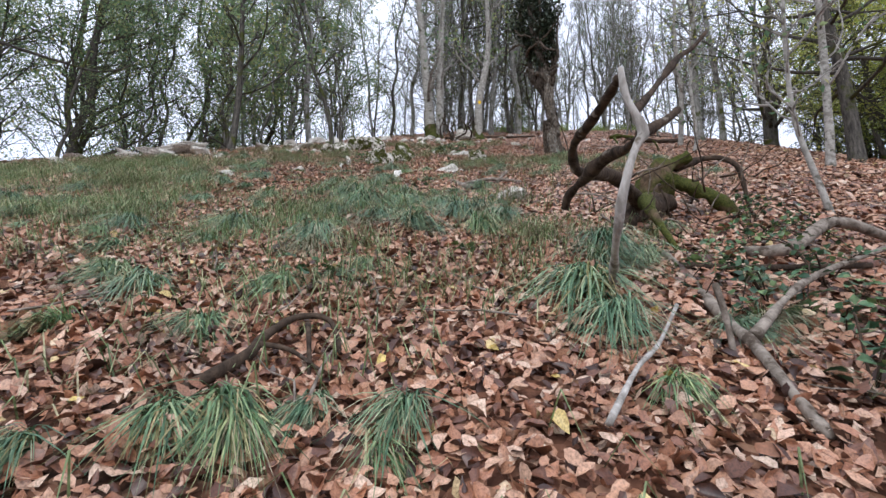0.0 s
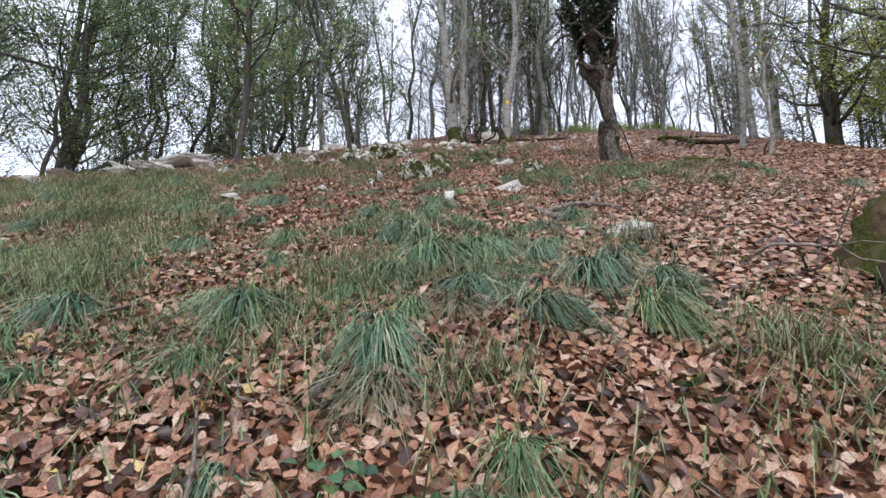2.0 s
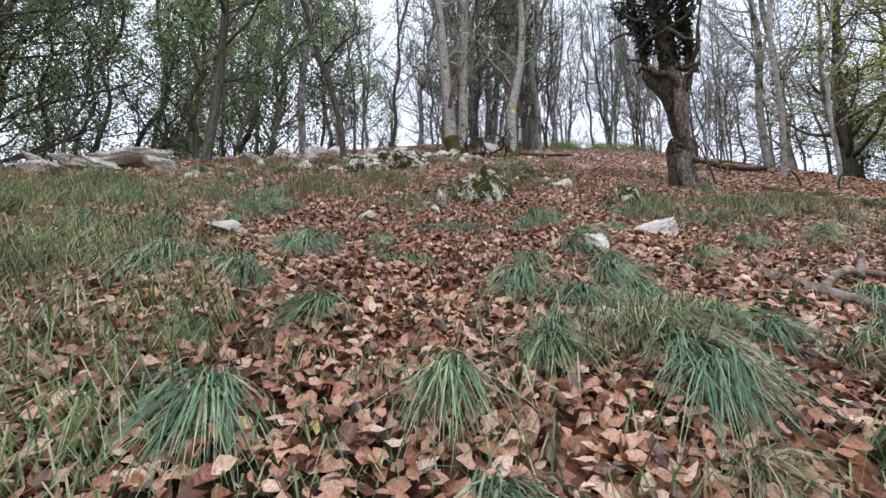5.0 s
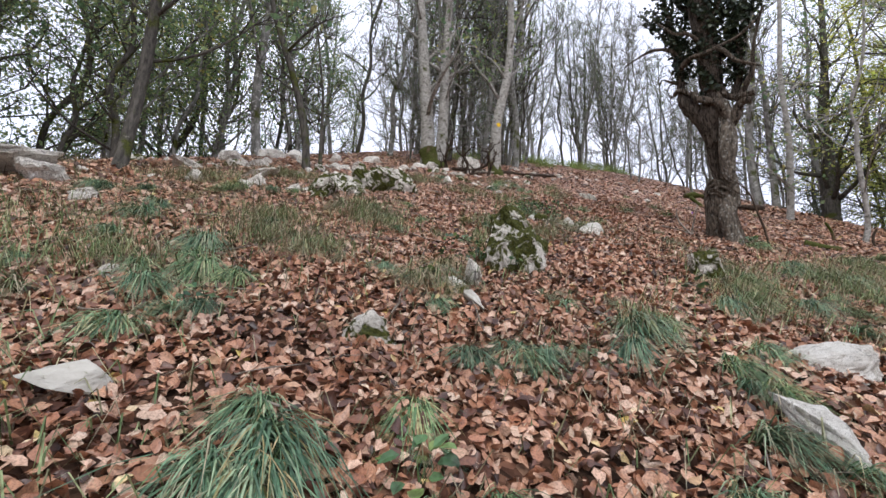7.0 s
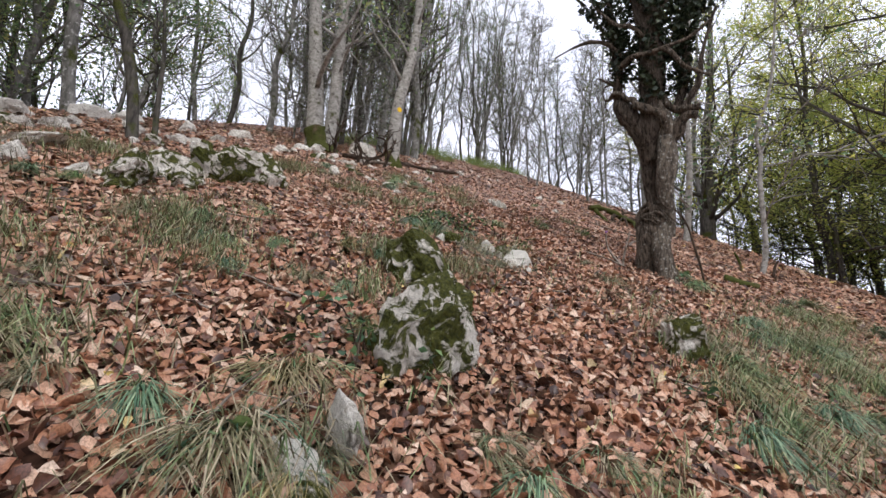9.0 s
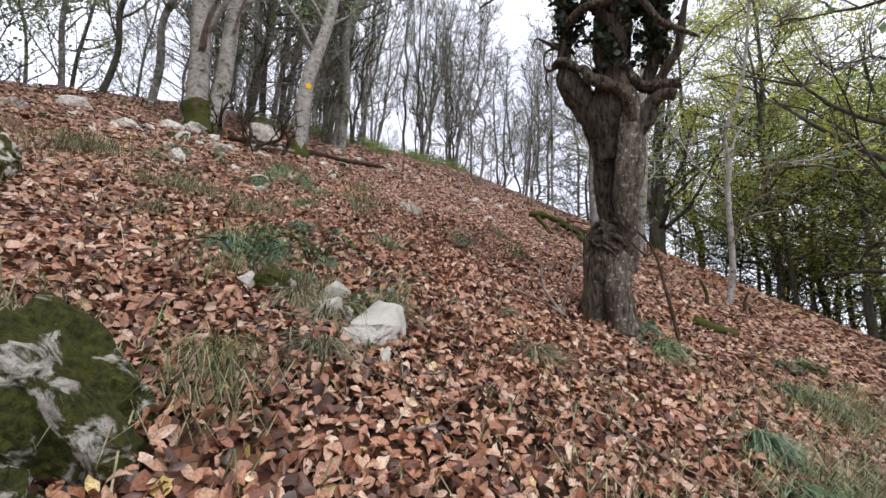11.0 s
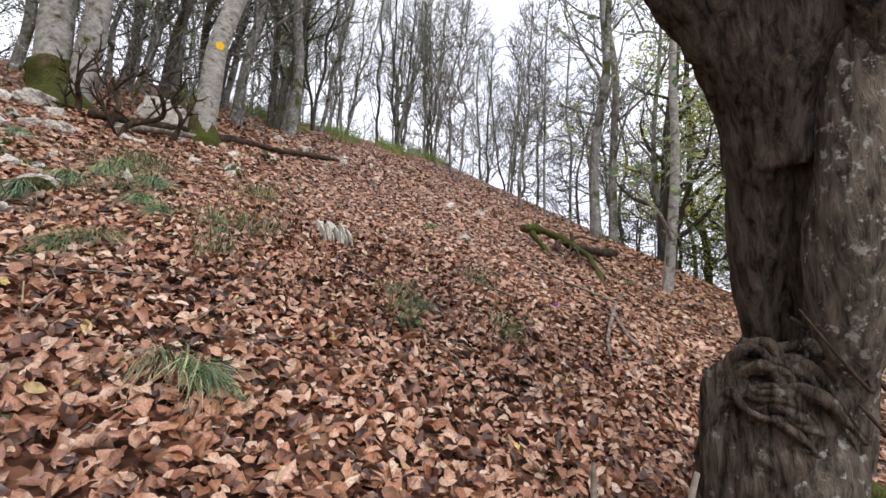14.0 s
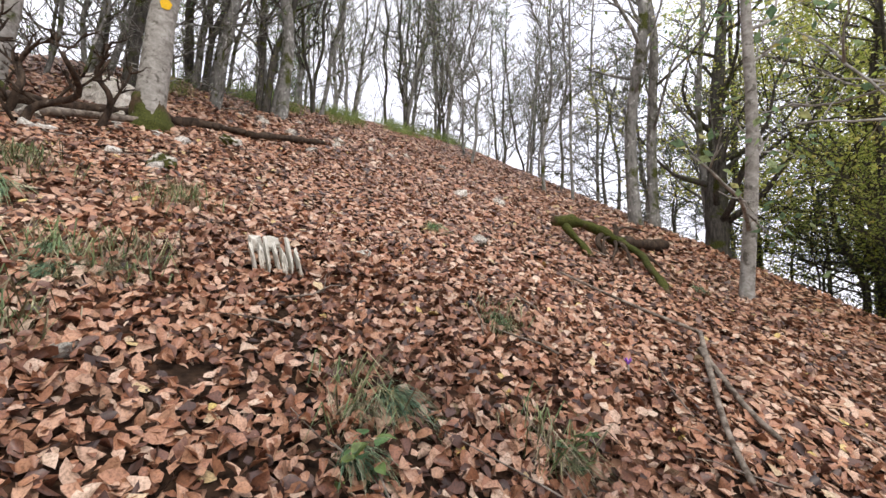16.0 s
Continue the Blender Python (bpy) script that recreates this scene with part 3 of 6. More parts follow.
for px, py, wd, hg in ((-0.37, 12.34, 0.18, 0.12), (0.17, 14.4, 0.3, 0.16), (0.02, 17.3, 0.4, 0.24), (-0.5, 18.8, 0.8, 0.34), (0.5, 18.2, 0.5, 0.2), (4.64, 15.8, 0.28, 0.12), (6.0, 18.24, 0.38, 0.2), (3.18, 15.2, 0.2, 0.07), (4.7, 20.9, 0.36, 0.22), (1.6, 14.05, 0.18, 0.09), (5.0, 21.6, 0.5, 0.2), (3.9, 21.5, 0.4, 0.2), (6.6, 18.0, 0.35, 0.18), (3.5, 22.3, 0.5, 0.2)):
    rock(px, py, wd, hg)
for k in range(7):
    stone(SPLINTERS[(k * 5) % 3], 2.33 + 0.043 * k, 14.84 + 0.03 * (k % 3), (0.03, 0.2 + 0.07 * (k % 3), 0.18), -6 - 3 * (k % 3), "upright layered white rock splinter in a row", 32, -12, 0.06 + 0.015 * (k % 2), "split slate-like rock")
for k in range(2):
    stone(SPLINTERS[k], 2.36 + 0.1 * k, 15.02 + 0.03 * k, (0.09, 0.08, 0.1), 20 * k, "pale block of split rock above the splinters", 28, 0, 0.08, "split slate-like rock")


rr = random.Random(8)
for k in range(75):
    v = rr.random()
    px, py = -6.5 + 8.5 * v + rr.gauss(0, 0.4), 13.2 + 5.0 * v + rr.gauss(0, 1.1)
    wd = rr.uniform(0.1, 0.36)
    rock(px, py, wd, wd * rr.uniform(0.4, 0.8), PALES if k % 3 else MOSSY, "small pale limestone lump of the rocky band", group="stones of the rocky band")
for k in range(16):
    px, py = rr.uniform(3, 8), rr.uniform(19, 24)
    wd = rr.uniform(0.15, 0.35)
    rock(px, py, wd, wd * 0.5, ROCKS, "small stone lying near the crest", group="stones near the crest")

# ---- grass ----


def tuft_mesh(seed, material, blades=90, droop=1.0, width=0.016, fan=0.5):
    """A clump one metre wide whose blades arch over and hang downhill."""
    r = np.random.default_rng(seed)
    v, t = [], []
    for _ in range(blades):
        a = r.uniform(0, 2 * math.pi)
        b = np.array([math.cos(a), math.sin(a), 0]) * r.uniform(0, 0.16)
        out = np.array([math.cos(a) * fan + r.normal() * 0.26, math.sin(a) * 0.3 - 0.5 * droop + r.normal() * 0.26, 0])
        length = r.uniform(0.22, 0.95)
        up = r.uniform(0.45, 1.05)
        side = np.cross(out, [0, 0, 1])
        side = side / (np.linalg.norm(side) + 1e-6) * width * r.uniform(0.6, 1.3)
        sway = side / width * r.normal() * 0.3
        n0 = len(v)
        segs = 5
        for k in range(segs + 1):
            u = k / segs
            p = b + out * length * (0.35 * u + 0.55 * u * u) + sway * length * u * u + np.array([0, -0.12 * droop * u ** 3 * length, up * (1.3 * u - 1.25 * u ** 2.1) * length])
            w = side * (1 - u ** 2)
            if k < segs:
                v += [p - w, p + w]
            else:
                v.append(p)
        for k in range(segs - 1):
            i = n0 + 2 * k
            t += [(i, i + 1, i + 3), (i, i + 3, i + 2)]
        i = n0 + 2 * (segs - 1)
        t.append((i, i + 1, i + 2))
    return array_mesh("grass_tuft", np.array(v), np.array(t), material)


TUFTS = [(tuft_mesh(s, SEDGE, 200 + 25 * (s % 4), 1.15 + 0.2 * (s % 4), 0.0105, 0.22 + 0.07 * (s % 3)), tuft_mesh(s + 90, STRAW, 60, 1.5, 0.007, 0.4)) for s in range(7)]
DRY = [(tuft_mesh(s + 120, SEDGE, 40, 0.9, 0.007), tuft_mesh(s, STRAW, 170, 1.2, 0.007)) for s in range(50, 53)]
HANGING = [(tuft_mesh(s, SEDGE, 210, 1.6, 0.0125, 0.12), tuft_mesh(s + 90, STRAW, 50, 1.9, 0.009, 0.25)) for s in range(70, 74)]
tuft_count = 0
BARE = ((-2.72, 8.5, 0.5), (1.6, 13.2, 0.5), (-0.9, 5.2, 0.2))


def tuft(px, py, wide, dry=False):
    global tuft_count
    if any(math.hypot(px - a, py - b) < c for a, b, c in BARE):
        return
    low = 0.75 if from_way(px, py) < 0.35 else 1.0
    tuft_count += 1
    rr = random.Random(tuft_count * 31)
    ob = new("grass_tuft")
    ob.matrix_basis = pose(px, py, gz(px, py) + 0.005, 22, 0, rr.uniform(-45, 45))
    s = min(max(wide, 0.26), 0.62 if 2.09 < py < 5.8 else 0.46) * rr.uniform(0.85, 1.1) * (1.1 if py < 2.09 else 1.0)
    ob.scale = (s * rr.uniform(0.9, 1.2), s, s * rr.uniform(0.85, 1.2) * low)
    kinds = DRY if dry else HANGING if py < 2.09 else TUFTS
    green, straw = kinds[tuft_count % len(kinds)]
    part("blade_clump", green, ob)
    part("dead_clump", straw, ob, "dry straw-coloured blades")
    tagged(ob, "dry straw-coloured tuft of grass among leaves" if dry else "drooping blue-green tuft of sedge among fallen leaves", "grass tuft", "dry grass tufts" if dry else "sedge tufts")


# lower slope
for px, py, wd in ((-1.77, 2.2, 0.42), (-1.17, 2.28, 0.36), (-0.92, 1.62, 0.32), (-0.76, 1.68, 0.36), (-0.66, 1.6, 0.28), (-0.12, 1.68, 0.3), (-0.2, 1.5, 0.26), (-1.73, 2.68, 0.45), (-0.98, 2.85, 0.42), (-1.07, 3.85, 0.6), (-0.52, 3.15, 0.36), (0.83, 2.68, 0.6), (0.86, 2.32, 0.5), (1.2, 3.4, 0.62), (-2.5, 3.54, 0.55), (-1.91, 4.24, 0.6), (-0.9, 4.98, 0.6), (0.5, 4.24, 0.45), (-2.62, 6.05, 0.5), (-1.52, 6.55, 0.6), (0.11, 5.3, 0.45), (-1.23, 1.45, 0.3), (0.87, 1.8, 0.28), (-0.45, 1.73, 0.2), (-0.64, 6.07, 0.45), (-3.74, 6.55, 0.7), (-4.84, 6.07, 0.8), (-5.52, 6.07, 0.8), (-2.91, 4.24, 0.6), (-0.3, 4.09, 0.5), (0.31, 4.07, 0.5), (-1.86, 3.67, 0.46)):
    tuft(px, py, wd)
for px, py, wd in ((-0.64, 2.96, 0.24), (-1.08, 5.47, 0.5), (-2.04, 2.92, 0.4), (-1.44, 3.06, 0.2), (1.04, 3.1, 0.5), (-2.89, 5.45, 0.5), (-2.02, 4.99, 0.43), (-1.11, 4.6, 0.44), (-1.3, 4.4, 0.33), (-0.5, 4.64, 0.35), (-2.9, 7.05, 0.37), (-1.81, 7.85, 0.36), (-2.18, 7.01, 0.3), (-3.14, 6.43, 0.39), (-1.25, 6.33, 0.55), (-0.91, 6.31, 0.45), (-2.92, 4.81, 0.32), (-2.12, 4.38, 0.4), (-3.3, 4.75, 0.34), (-5.41, 7.8, 0.9), (-6.01, 7.53, 0.9), (0.99, 8.36, 0.7), (3.35, 8.57, 0.7), (2.05, 8.06, 0.5)):
    tuft(px, py, wd)
# middle slope
for px, py, wd in ((-3.73, 6.8, 0.4), (-3.5, 6.9, 0.25), (-0.92, 6.67, 0.45), (-0.93, 6.03, 0.42), (-0.75, 7.57, 0.23), (-2.95, 6.34, 0.2), (-2.37, 6.98, 0.2), (-3.08, 5.83, 0.28), (-1.47, 7.94, 0.24), (-2.87, 8.75, 0.36), (-3.65, 8.85, 0.45), (-4.55, 10.02, 0.6), (-4.84, 7.78, 0.5), (-5.07, 8.79, 0.6), (-2.42, 10.76, 0.5), (-0.94, 8.2, 0.31), (1.44, 8.78, 0.6), (0.84, 7.6, 0.5), (2.69, 8.98, 0.7), (2.03, 9.77, 0.6), (-2.91, 7.22, 0.42), (-2.39, 7.21, 0.24), (-2.07, 7.86, 0.26), (-1.6, 7.9, 0.24), (-2.16, 8.39, 0.22), (-3.38, 8.77, 0.26)):
    tuft(px, py, wd)
for px, py, wd in ((-4.61, 10.4, 0.5), (-4.7, 8.82, 0.25), (-0.67, 8.23, 0.33), (0.48, 8.83, 0.5), (-1.0, 7.24, 0.38), (-0.84, 7.0, 0.45), (-3.44, 9.98, 0.4), (2.41, 10.08, 0.6), (-1.19, 8.61, 0.3), (-2.28, 10.29, 0.34), (-1.89, 10.86, 0.24), (-0.79, 8.57, 0.34), (0.96, 9.3, 0.5), (2.79, 11.0, 0.4), (2.45, 9.5, 0.6), (3.71, 10.5, 0.7), (-1.11, 10.9, 0.3), (-1.52, 10.2, 0.24), (2.16, 9.04, 0.55), (4.8, 10.07, 0.6), (-0.04, 12.19, 0.45), (0.1, 11.85, 0.32), (0.65, 11.7, 0.28), (3.05, 11.1, 0.4), (4.49, 10.89, 0.34)):
    tuft(px, py, wd)
# upper slope
for px, py, wd in ((0.94, 15.72, 0.4), (0.22, 14.97, 0.4), (-0.73, 15.93, 0.5), (3.62, 14.27, 0.26), (0.42, 12.21, 0.2), (0.73, 16.16, 0.4), (2.46, 13.51, 0.22), (1.42, 14.92, 0.2), (4.2, 16.11, 0.26), (7.09, 15.05, 0.26), (0.83, 16.83, 0.3), (1.48, 14.68, 0.25), (0.91, 15.14, 0.34), (0.58, 15.9, 0.32), (2.7, 13.75, 0.2)):
    tuft(px, py, wd)
for px, py, wd in ((-3.1, 9.24, 0.41), (-3.46, 8.23, 0.25), (-2.87, 9.53, 0.39), (-3.07, 10.08, 0.33), (0.34, 4.6, 0.5), (-0.42, 10.9, 0.4), (1.54, 11.05, 0.37), (1.23, 12.9, 0.25), (2.59, 13.72, 0.23), (-0.42, 13.94, 0.26), (1.64, 14.72, 0.3), (-1.3, 8.75, 0.34), (-2.0, 8.62, 0.3), (0.55, 9.1, 0.5), (0.2, 11.35, 0.4), (0.45, 11.5, 0.5), (3.26, 13.33, 0.3), (1.08, 12.95, 0.42), (0.71, 14.22, 0.3), (-0.84, 6.8, 0.5), (1.3, 3.7, 0.5), (0.05, 10.9, 0.4), (-0.4, 5.6, 0.5), (-2.9, 11.3, 0.5)):
    tuft(px, py, wd, True)


def strewn_tufts(n, x0, x1, y0, y1, lo, hi, seed, dry=0.15):
    rr = random.Random(seed)
    for _ in range(n):
        px, py = rr.uniform(x0, x1), rr.uniform(y0, y1)
        if from_way(px, py) > 0.45:
            tuft(px, py, rr.uniform(lo, hi), rr.random() < dry)


for px, py, wd in ((-2.08, 7.87, 0.36), (-1.68, 7.89, 0.36), (-1.85, 7.95, 0.3), (-0.95, 8.21, 0.45), (-2.97, 7.43, 0.34), (-2.4, 7.43, 0.32), (-3.78, 9.09, 0.42), (-3.4, 8.7, 0.4), (-3.48, 8.29, 0.3), (-0.66, 7.5, 0.4), (0.2, 8.7, 0.45), (-1.62, 5.75, 0.4), (-1.12, 5.6, 0.45), (1.18, 12.84, 0.4), (0.34, 12.98, 0.3), (0.0, 12.45, 0.46), (-0.25, 12.4, 0.44), (3.18, 11.45, 0.28)):
    tuft(px, py, wd)
for px, py, wd in ((-3.23, 9.7, 0.42), (-2.97, 9.3, 0.42), (-2.75, 9.15, 0.36), (-1.2, 8.8, 0.34), (-0.8, 8.65, 0.36), (1.2, 9.5, 0.46), (0.9, 9.25, 0.4), (0.65, 9.0, 0.4), (0.05, 11.52, 0.42), (0.16, 11.6, 0.38), (0.66, 11.5, 0.36), (0.74, 11.3, 0.3), (1.73, 11.62, 0.34), (-1.92, 8.72, 0.26), (-2.02, 8.6, 0.22), (0.8, 14.32, 0.26)):
    tuft(px, py, wd, True)
strewn_tufts(34, -5.0, 0.7, 3.0, 5.6, 0.3, 0.52, 1)
strewn_tufts(14, -1.3, 0.6, 3.4, 6.4, 0.35, 0.55, 11)
strewn_tufts(18, -6.0, 0.4, 5.4, 8.6, 0.28, 0.42, 2)
strewn_tufts(30, -8.5, -3.6, 5.0, 12.0, 0.35, 0.65, 3, 0.25)
strewn_tufts(20, 0.9, 5.2, 7.4, 11.0, 0.3, 0.5, 4, 0.6)
strewn_tufts(16, -4.5, -1.2, 8.6, 12.2, 0.28, 0.45, 5, 0.5)
strewn_tufts(12, -1.0, 1.2, 12.0, 17.0, 0.26, 0.4, 6, 0.4)
strewn_tufts(8, 1.2, 2.4, 2.0, 4.2, 0.3, 0.45, 7, 0.3)


def blades(name, x, y, rng, height, material):
    n = len(x)
    a = rng.uniform(0, 2 * math.pi, n)
    d = np.stack([np.cos(a) * 0.7, np.sin(a) * 0.6 - 0.5, np.zeros(n)], -1)
    s = np.stack([-np.sin(a), np.cos(a), np.zeros(n)], -1) * 0.0035
    b = np.stack([x, y, ground_z(x, y)], -1)
    h = height[:, None]
    m = b + d * h * 0.45 + np.array([0, 0, 0.55]) * h
    e = b + d * h * 1.1 + np.array([0, 0, 0.4]) * h - np.array([0, 0, 0.4]) * h * rng.random((n, 1))
    v = np.stack([b - s, b + s, m - s * 0.8, m + s * 0.8, e], 1).reshape(-1, 3)
    i = np.arange(n)[:, None] * 5
    t = np.concatenate([i + [[0, 1, 3]], i + [[0, 3, 2]], i + [[2, 3, 4]]], 1).reshape(-1, 3)
    return new(name, array_mesh(name, v, t, material))


x, y = scatter(170000, -9, 2.0, 0.8, 12)
keep = rng.random(len(x)) < grassy(x, y) ** 1.3 * 0.9 + 0.012 * (y > 2.8)
tagged(blades("grass", x[keep], y[keep], rng, rng.uniform(0.1, 0.32, keep.sum()) * np.where((np.abs(x[keep] + 2.4) < 0.5) & (y[keep] > 3), 0.55, 1.0), MEADOW), "thin green grass growing through the leaves", "grass", kind="stuff")
x, y = scatter(44000, -9, 5.0, 5, 22)
keep = rng.random(len(x)) < 0.08 + 0.45 * ((x > 0.2) & (y > 7) & (y < 10.8)) + 0.5 * ((x < -2.0) & (y > 8.2) & (y < 13.5)) + 0.5 * (np.sin(1.1 * x + 0.4) * np.sin(0.9 * y + x) > 0.45)
keep &= (x < 0.6) | (y < 11)
tagged(blades("dry_grass", x[keep], y[keep], rng, rng.uniform(0.06, 0.26, keep.sum()), STRAW), "sparse dry grass among rocks and leaves", "grass", kind="stuff")
x, y = scatter(60000, 1, 18, 24, 42)
keep = (np.abs(y - (27 + 0.6 * (x - 3))) < 2.2) & (np.sin(1.9 * x) + np.sin(0.7 * x + 1.3 * y) > 0.25)
tagged(blades("grass", x[keep], y[keep], rng, rng.uniform(0.3, 0.9, keep.sum()), FERN), "taller green grass along the crest of the slope", "grass", kind="stuff")

# patches of fine grass, mostly dry, between the rocks and on the open slope
PATCHES = ((-3.54, 10.31, 0.7, 0.7, 0.6), (-2.97, 9.25, 0.45, 0.3, 0.6), (-2.66, 11.17, 0.5, 0.6, 0.5), (-2.4, 10.4, 0.4, 0.4, 0.6), (-1.1, 10.9, 0.4, 0.35, 0.5), (-1.35, 10.1, 0.2, 0.4, 0.4), (-0.5, 10.6, 0.35, 0.4, 0.7), (1.0, 9.6, 0.6, 0.5, 0.6), (0.6, 8.95, 0.5, 0.35, 0.5), (0.4, 8.58, 0.45, 0.25, 0.4), (2.4, 9.6, 1.1, 0.6, 0.45), (3.8, 10.2, 0.9, 0.5, 0.5), (-0.76, 8.62, 0.35, 0.2, 0.6), (-1.12, 8.82, 0.25, 0.18, 0.7), (-1.9, 8.72, 0.2, 0.15, 0.9), (-1.55, 8.3, 0.3, 0.15, 0.3), (-2.2, 8.6, 0.16, 0.14, 0.2), (-4.24, 8.92, 0.6, 0.5, 0.4), (-3.44, 9.6, 0.6, 0.5, 0.5), (-2.53, 10.7, 0.5, 0.4, 0.6), (2.1, 9.1, 0.9, 0.5, 0.4), (-5.9, 9.74, 0.9, 0.7, 0.3), (-1.85, 7.87, 0.35, 0.16, 0.6), (-0.9, 8.24, 0.4, 0.25, 0.6), (-0.33, 11.8, 0.3, 0.2, 0.3), (-0.15, 12.45, 0.35, 0.25, 0.25), (0.16, 11.62, 0.24, 0.14, 0.8), (0.72, 11.45, 0.14, 0.25, 0.75), (0.95, 11.65, 0.25, 0.2, 0.4), (1.9, 15.8, 0.35, 0.3, 0.5), (-0.03, 13.4, 0.4, 0.3, 0.5), (-0.6, 13.7, 0.4, 0.4, 0.5), (-3.1, 4.4, 0.9, 0.5, 0.3), (-2.8, 5.8, 0.5, 0.35, 0.3), (-1.25, 4.5, 0.6, 0.5, 0.15), (-4.6, 6.6, 1.6, 1.1, 0.4), (-0.6, 3.5, 0.3, 0.25, 0.2), (-6.5, 8.8, 1.8, 1.3, 0.45), (-1.2, 5.8, 0.5, 0.4, 0.3), (0.7, 3.6, 0.4, 0.6, 0.6), (0.85, 5.5, 0.3, 0.25, 0.7), (0.9, 16.3, 0.4, 0.35, 0.5), (1.42, 14.85, 0.2, 0.16, 0.2), (1.75, 14.77, 0.2, 0.14, 0.4), (1.36, 14.2, 0.12, 0.2, 0.6), (2.57, 13.75, 0.14, 0.14, 0.5), (3.25, 13.38, 0.16, 0.12, 0.7), (3.63, 14.22, 0.1, 0.09, 0.4), (-5.0, 12.6, 0.9, 0.6, 0.6), (-3.8, 13.4, 0.9, 0.6, 0.6), (-1.6, 14.8, 0.8, 0.6, 0.6))
for dry in (False, True):
    xs, ys = [], []
    for px, py, wx, wy, share in PATCHES:
        k = int((1400 if py < 7 else 1150) * wx * wy * (share if dry else 1 - share)) + 20
        a, q = rng.uniform(0, 2 * math.pi, k), np.abs(rng.normal(0, 0.55, k))
        clump = rng.integers(0, 9, k)
        xs.append(px + wx * q * np.cos(a) + 0.1 * np.sin(clump * 2.4))
        ys.append(py + wy * q * np.sin(a) + 0.1 * np.cos(clump * 1.7))
    x, y = np.concatenate(xs), np.concatenate(ys)
    keep = from_way(x, y) > 0.35
    x, y = x[keep], y[keep]
    height = rng.uniform(0.12, 0.32, len(x))
    if dry:
        tagged(blades("dry_grass", x, y, rng, height, STRAW), "patches of dry straw-coloured grass between rocks", "grass", kind="stuff")
    else:
        tagged(blades("grass", x, y, rng, height, MEADOW), "patches of fine green grass on the open slope", "grass", kind="stuff")

# ---- trees ----


def wander(start, direction, length, steps, wobble, rr, rise=0.0):
    p, d = Vector(start), Vector(direction).normalized()
    pts = [p.copy()]
    for _ in range(steps):
        d = (d + Vector((rr.gauss(0, wobble), rr.gauss(0, wobble), rr.gauss(0, wobble) + rise))).normalized()
        p = p + d * (length / steps)
        pts.append(p.copy())
    return pts


def grow_tree(seed, trunk, r0, r1, limbs=16, first=0.25, reach=3.2, rise=0.12, twigs=5, leaves=0, leaf=0.1, sides=9, spread_up=0.75, bark=BEECH, leaf_material=CROWN, rough=0.12, fine=True, flat=0.35):
    """Meshes of a tree round the line of its trunk: the wood, and the leaves if it has any."""
    rr = random.Random(seed)
    r = np.random.default_rng(seed)
    wood = Tubes()
    line = bend(trunk, 4)
    n = len(line)
    radii = [r1 + (r0 - r1) * (1 - i / (n - 1)) ** 0.8 for i in range(n)]
    radii[0] *= 1.45
    radii[1] *= 1.1
    wood.add(line, radii, sides, rough)
    tips = []
    for k in range(limbs):
        f = first + (1 - first) * ((k + rr.random()) / limbs)
        i = min(int(f * (n - 1)), n - 2)
        a = rr.uniform(0, 2 * math.pi)
        d = Vector((math.cos(a), math.sin(a), spread_up * rr.uniform(0.5, 1.6)))
        length = reach * rr.uniform(0.5, 1.1) * (1.1 - 0.55 * f)
        rb = min(radii[i] * rr.uniform(0.3, 0.5), 0.09)
        pts = wander(line[i], d, length, 6, 0.16, rr, rise)
        wood.add(pts, taper(rb, 0.012, 7), 5)
        tips.append(pts[-1])
        for _ in range(twigs):
            j = rr.randint(2, 6)
            td = (pts[j] - pts[j - 1]).normalized() + Vector((rr.gauss(0, 0.6), rr.gauss(0, 0.6), rr.gauss(0.15, 0.45)))
            tl = length * rr.uniform(0.25, 0.5)
            tp = wander(pts[j], td, tl, 4, 0.18, rr, rise * 0.6)
            wood.add(tp, taper(0.018, 0.005, 5), 3)
            tips += tp[2:]
            if fine:
                for _ in range(3):
                    q = rr.choice(tp[1:])
                    qd = td.normalized() + Vector((rr.gauss(0, 0.7), rr.gauss(0, 0.7), rr.gauss(0.1, 0.5)))
                    qp = wander(q, qd, tl * 0.5, 2, 0.2, rr)
                    wood.add(qp, taper(0.008, 0.003, 3), 3)
                    tips.append(qp[-1])
    me = wood.mesh("trunk", bark)
    crown = None
    if leaves and tips:
        pick = r.integers(0, len(tips), leaves)
        c = np.array([tuple(t) for t in tips])[pick] + r.normal(size=(leaves, 3)) * np.array([0.22, 0.22, 0.14])
        crown = leaf_cards(c, r.uniform(0.6, 1.2, leaves) * leaf, r, flat, "crown", leaf_material)
    return me, crown


def tree(name, seed, base, trunk, label, group="", **kw):
    """A tree with its trunk along points given from its base."""
    ob = new(name)
    ob.matrix_basis = pose(*base)
    wood, crown = grow_tree(seed, trunk, **kw)
    part("trunk", wood, ob)
    if crown:
        part("crown", crown, ob)
    return tagged(ob, label, "tree", group)


def lean_line(height, lx, ly, wob, seed, steps=6):
    rr = random.Random(seed)
    return [(lx * height * k / steps + (rr.gauss(0, wob) if k else 0), ly * height * k / steps + (rr.gauss(0, wob) if k else 0), height * k / steps - (0.25 if k == 0 else 0)) for k in range(steps + 1)]


def at_ground(px, py, sink=0.0):
    return (px, py, gz(px, py) - sink)


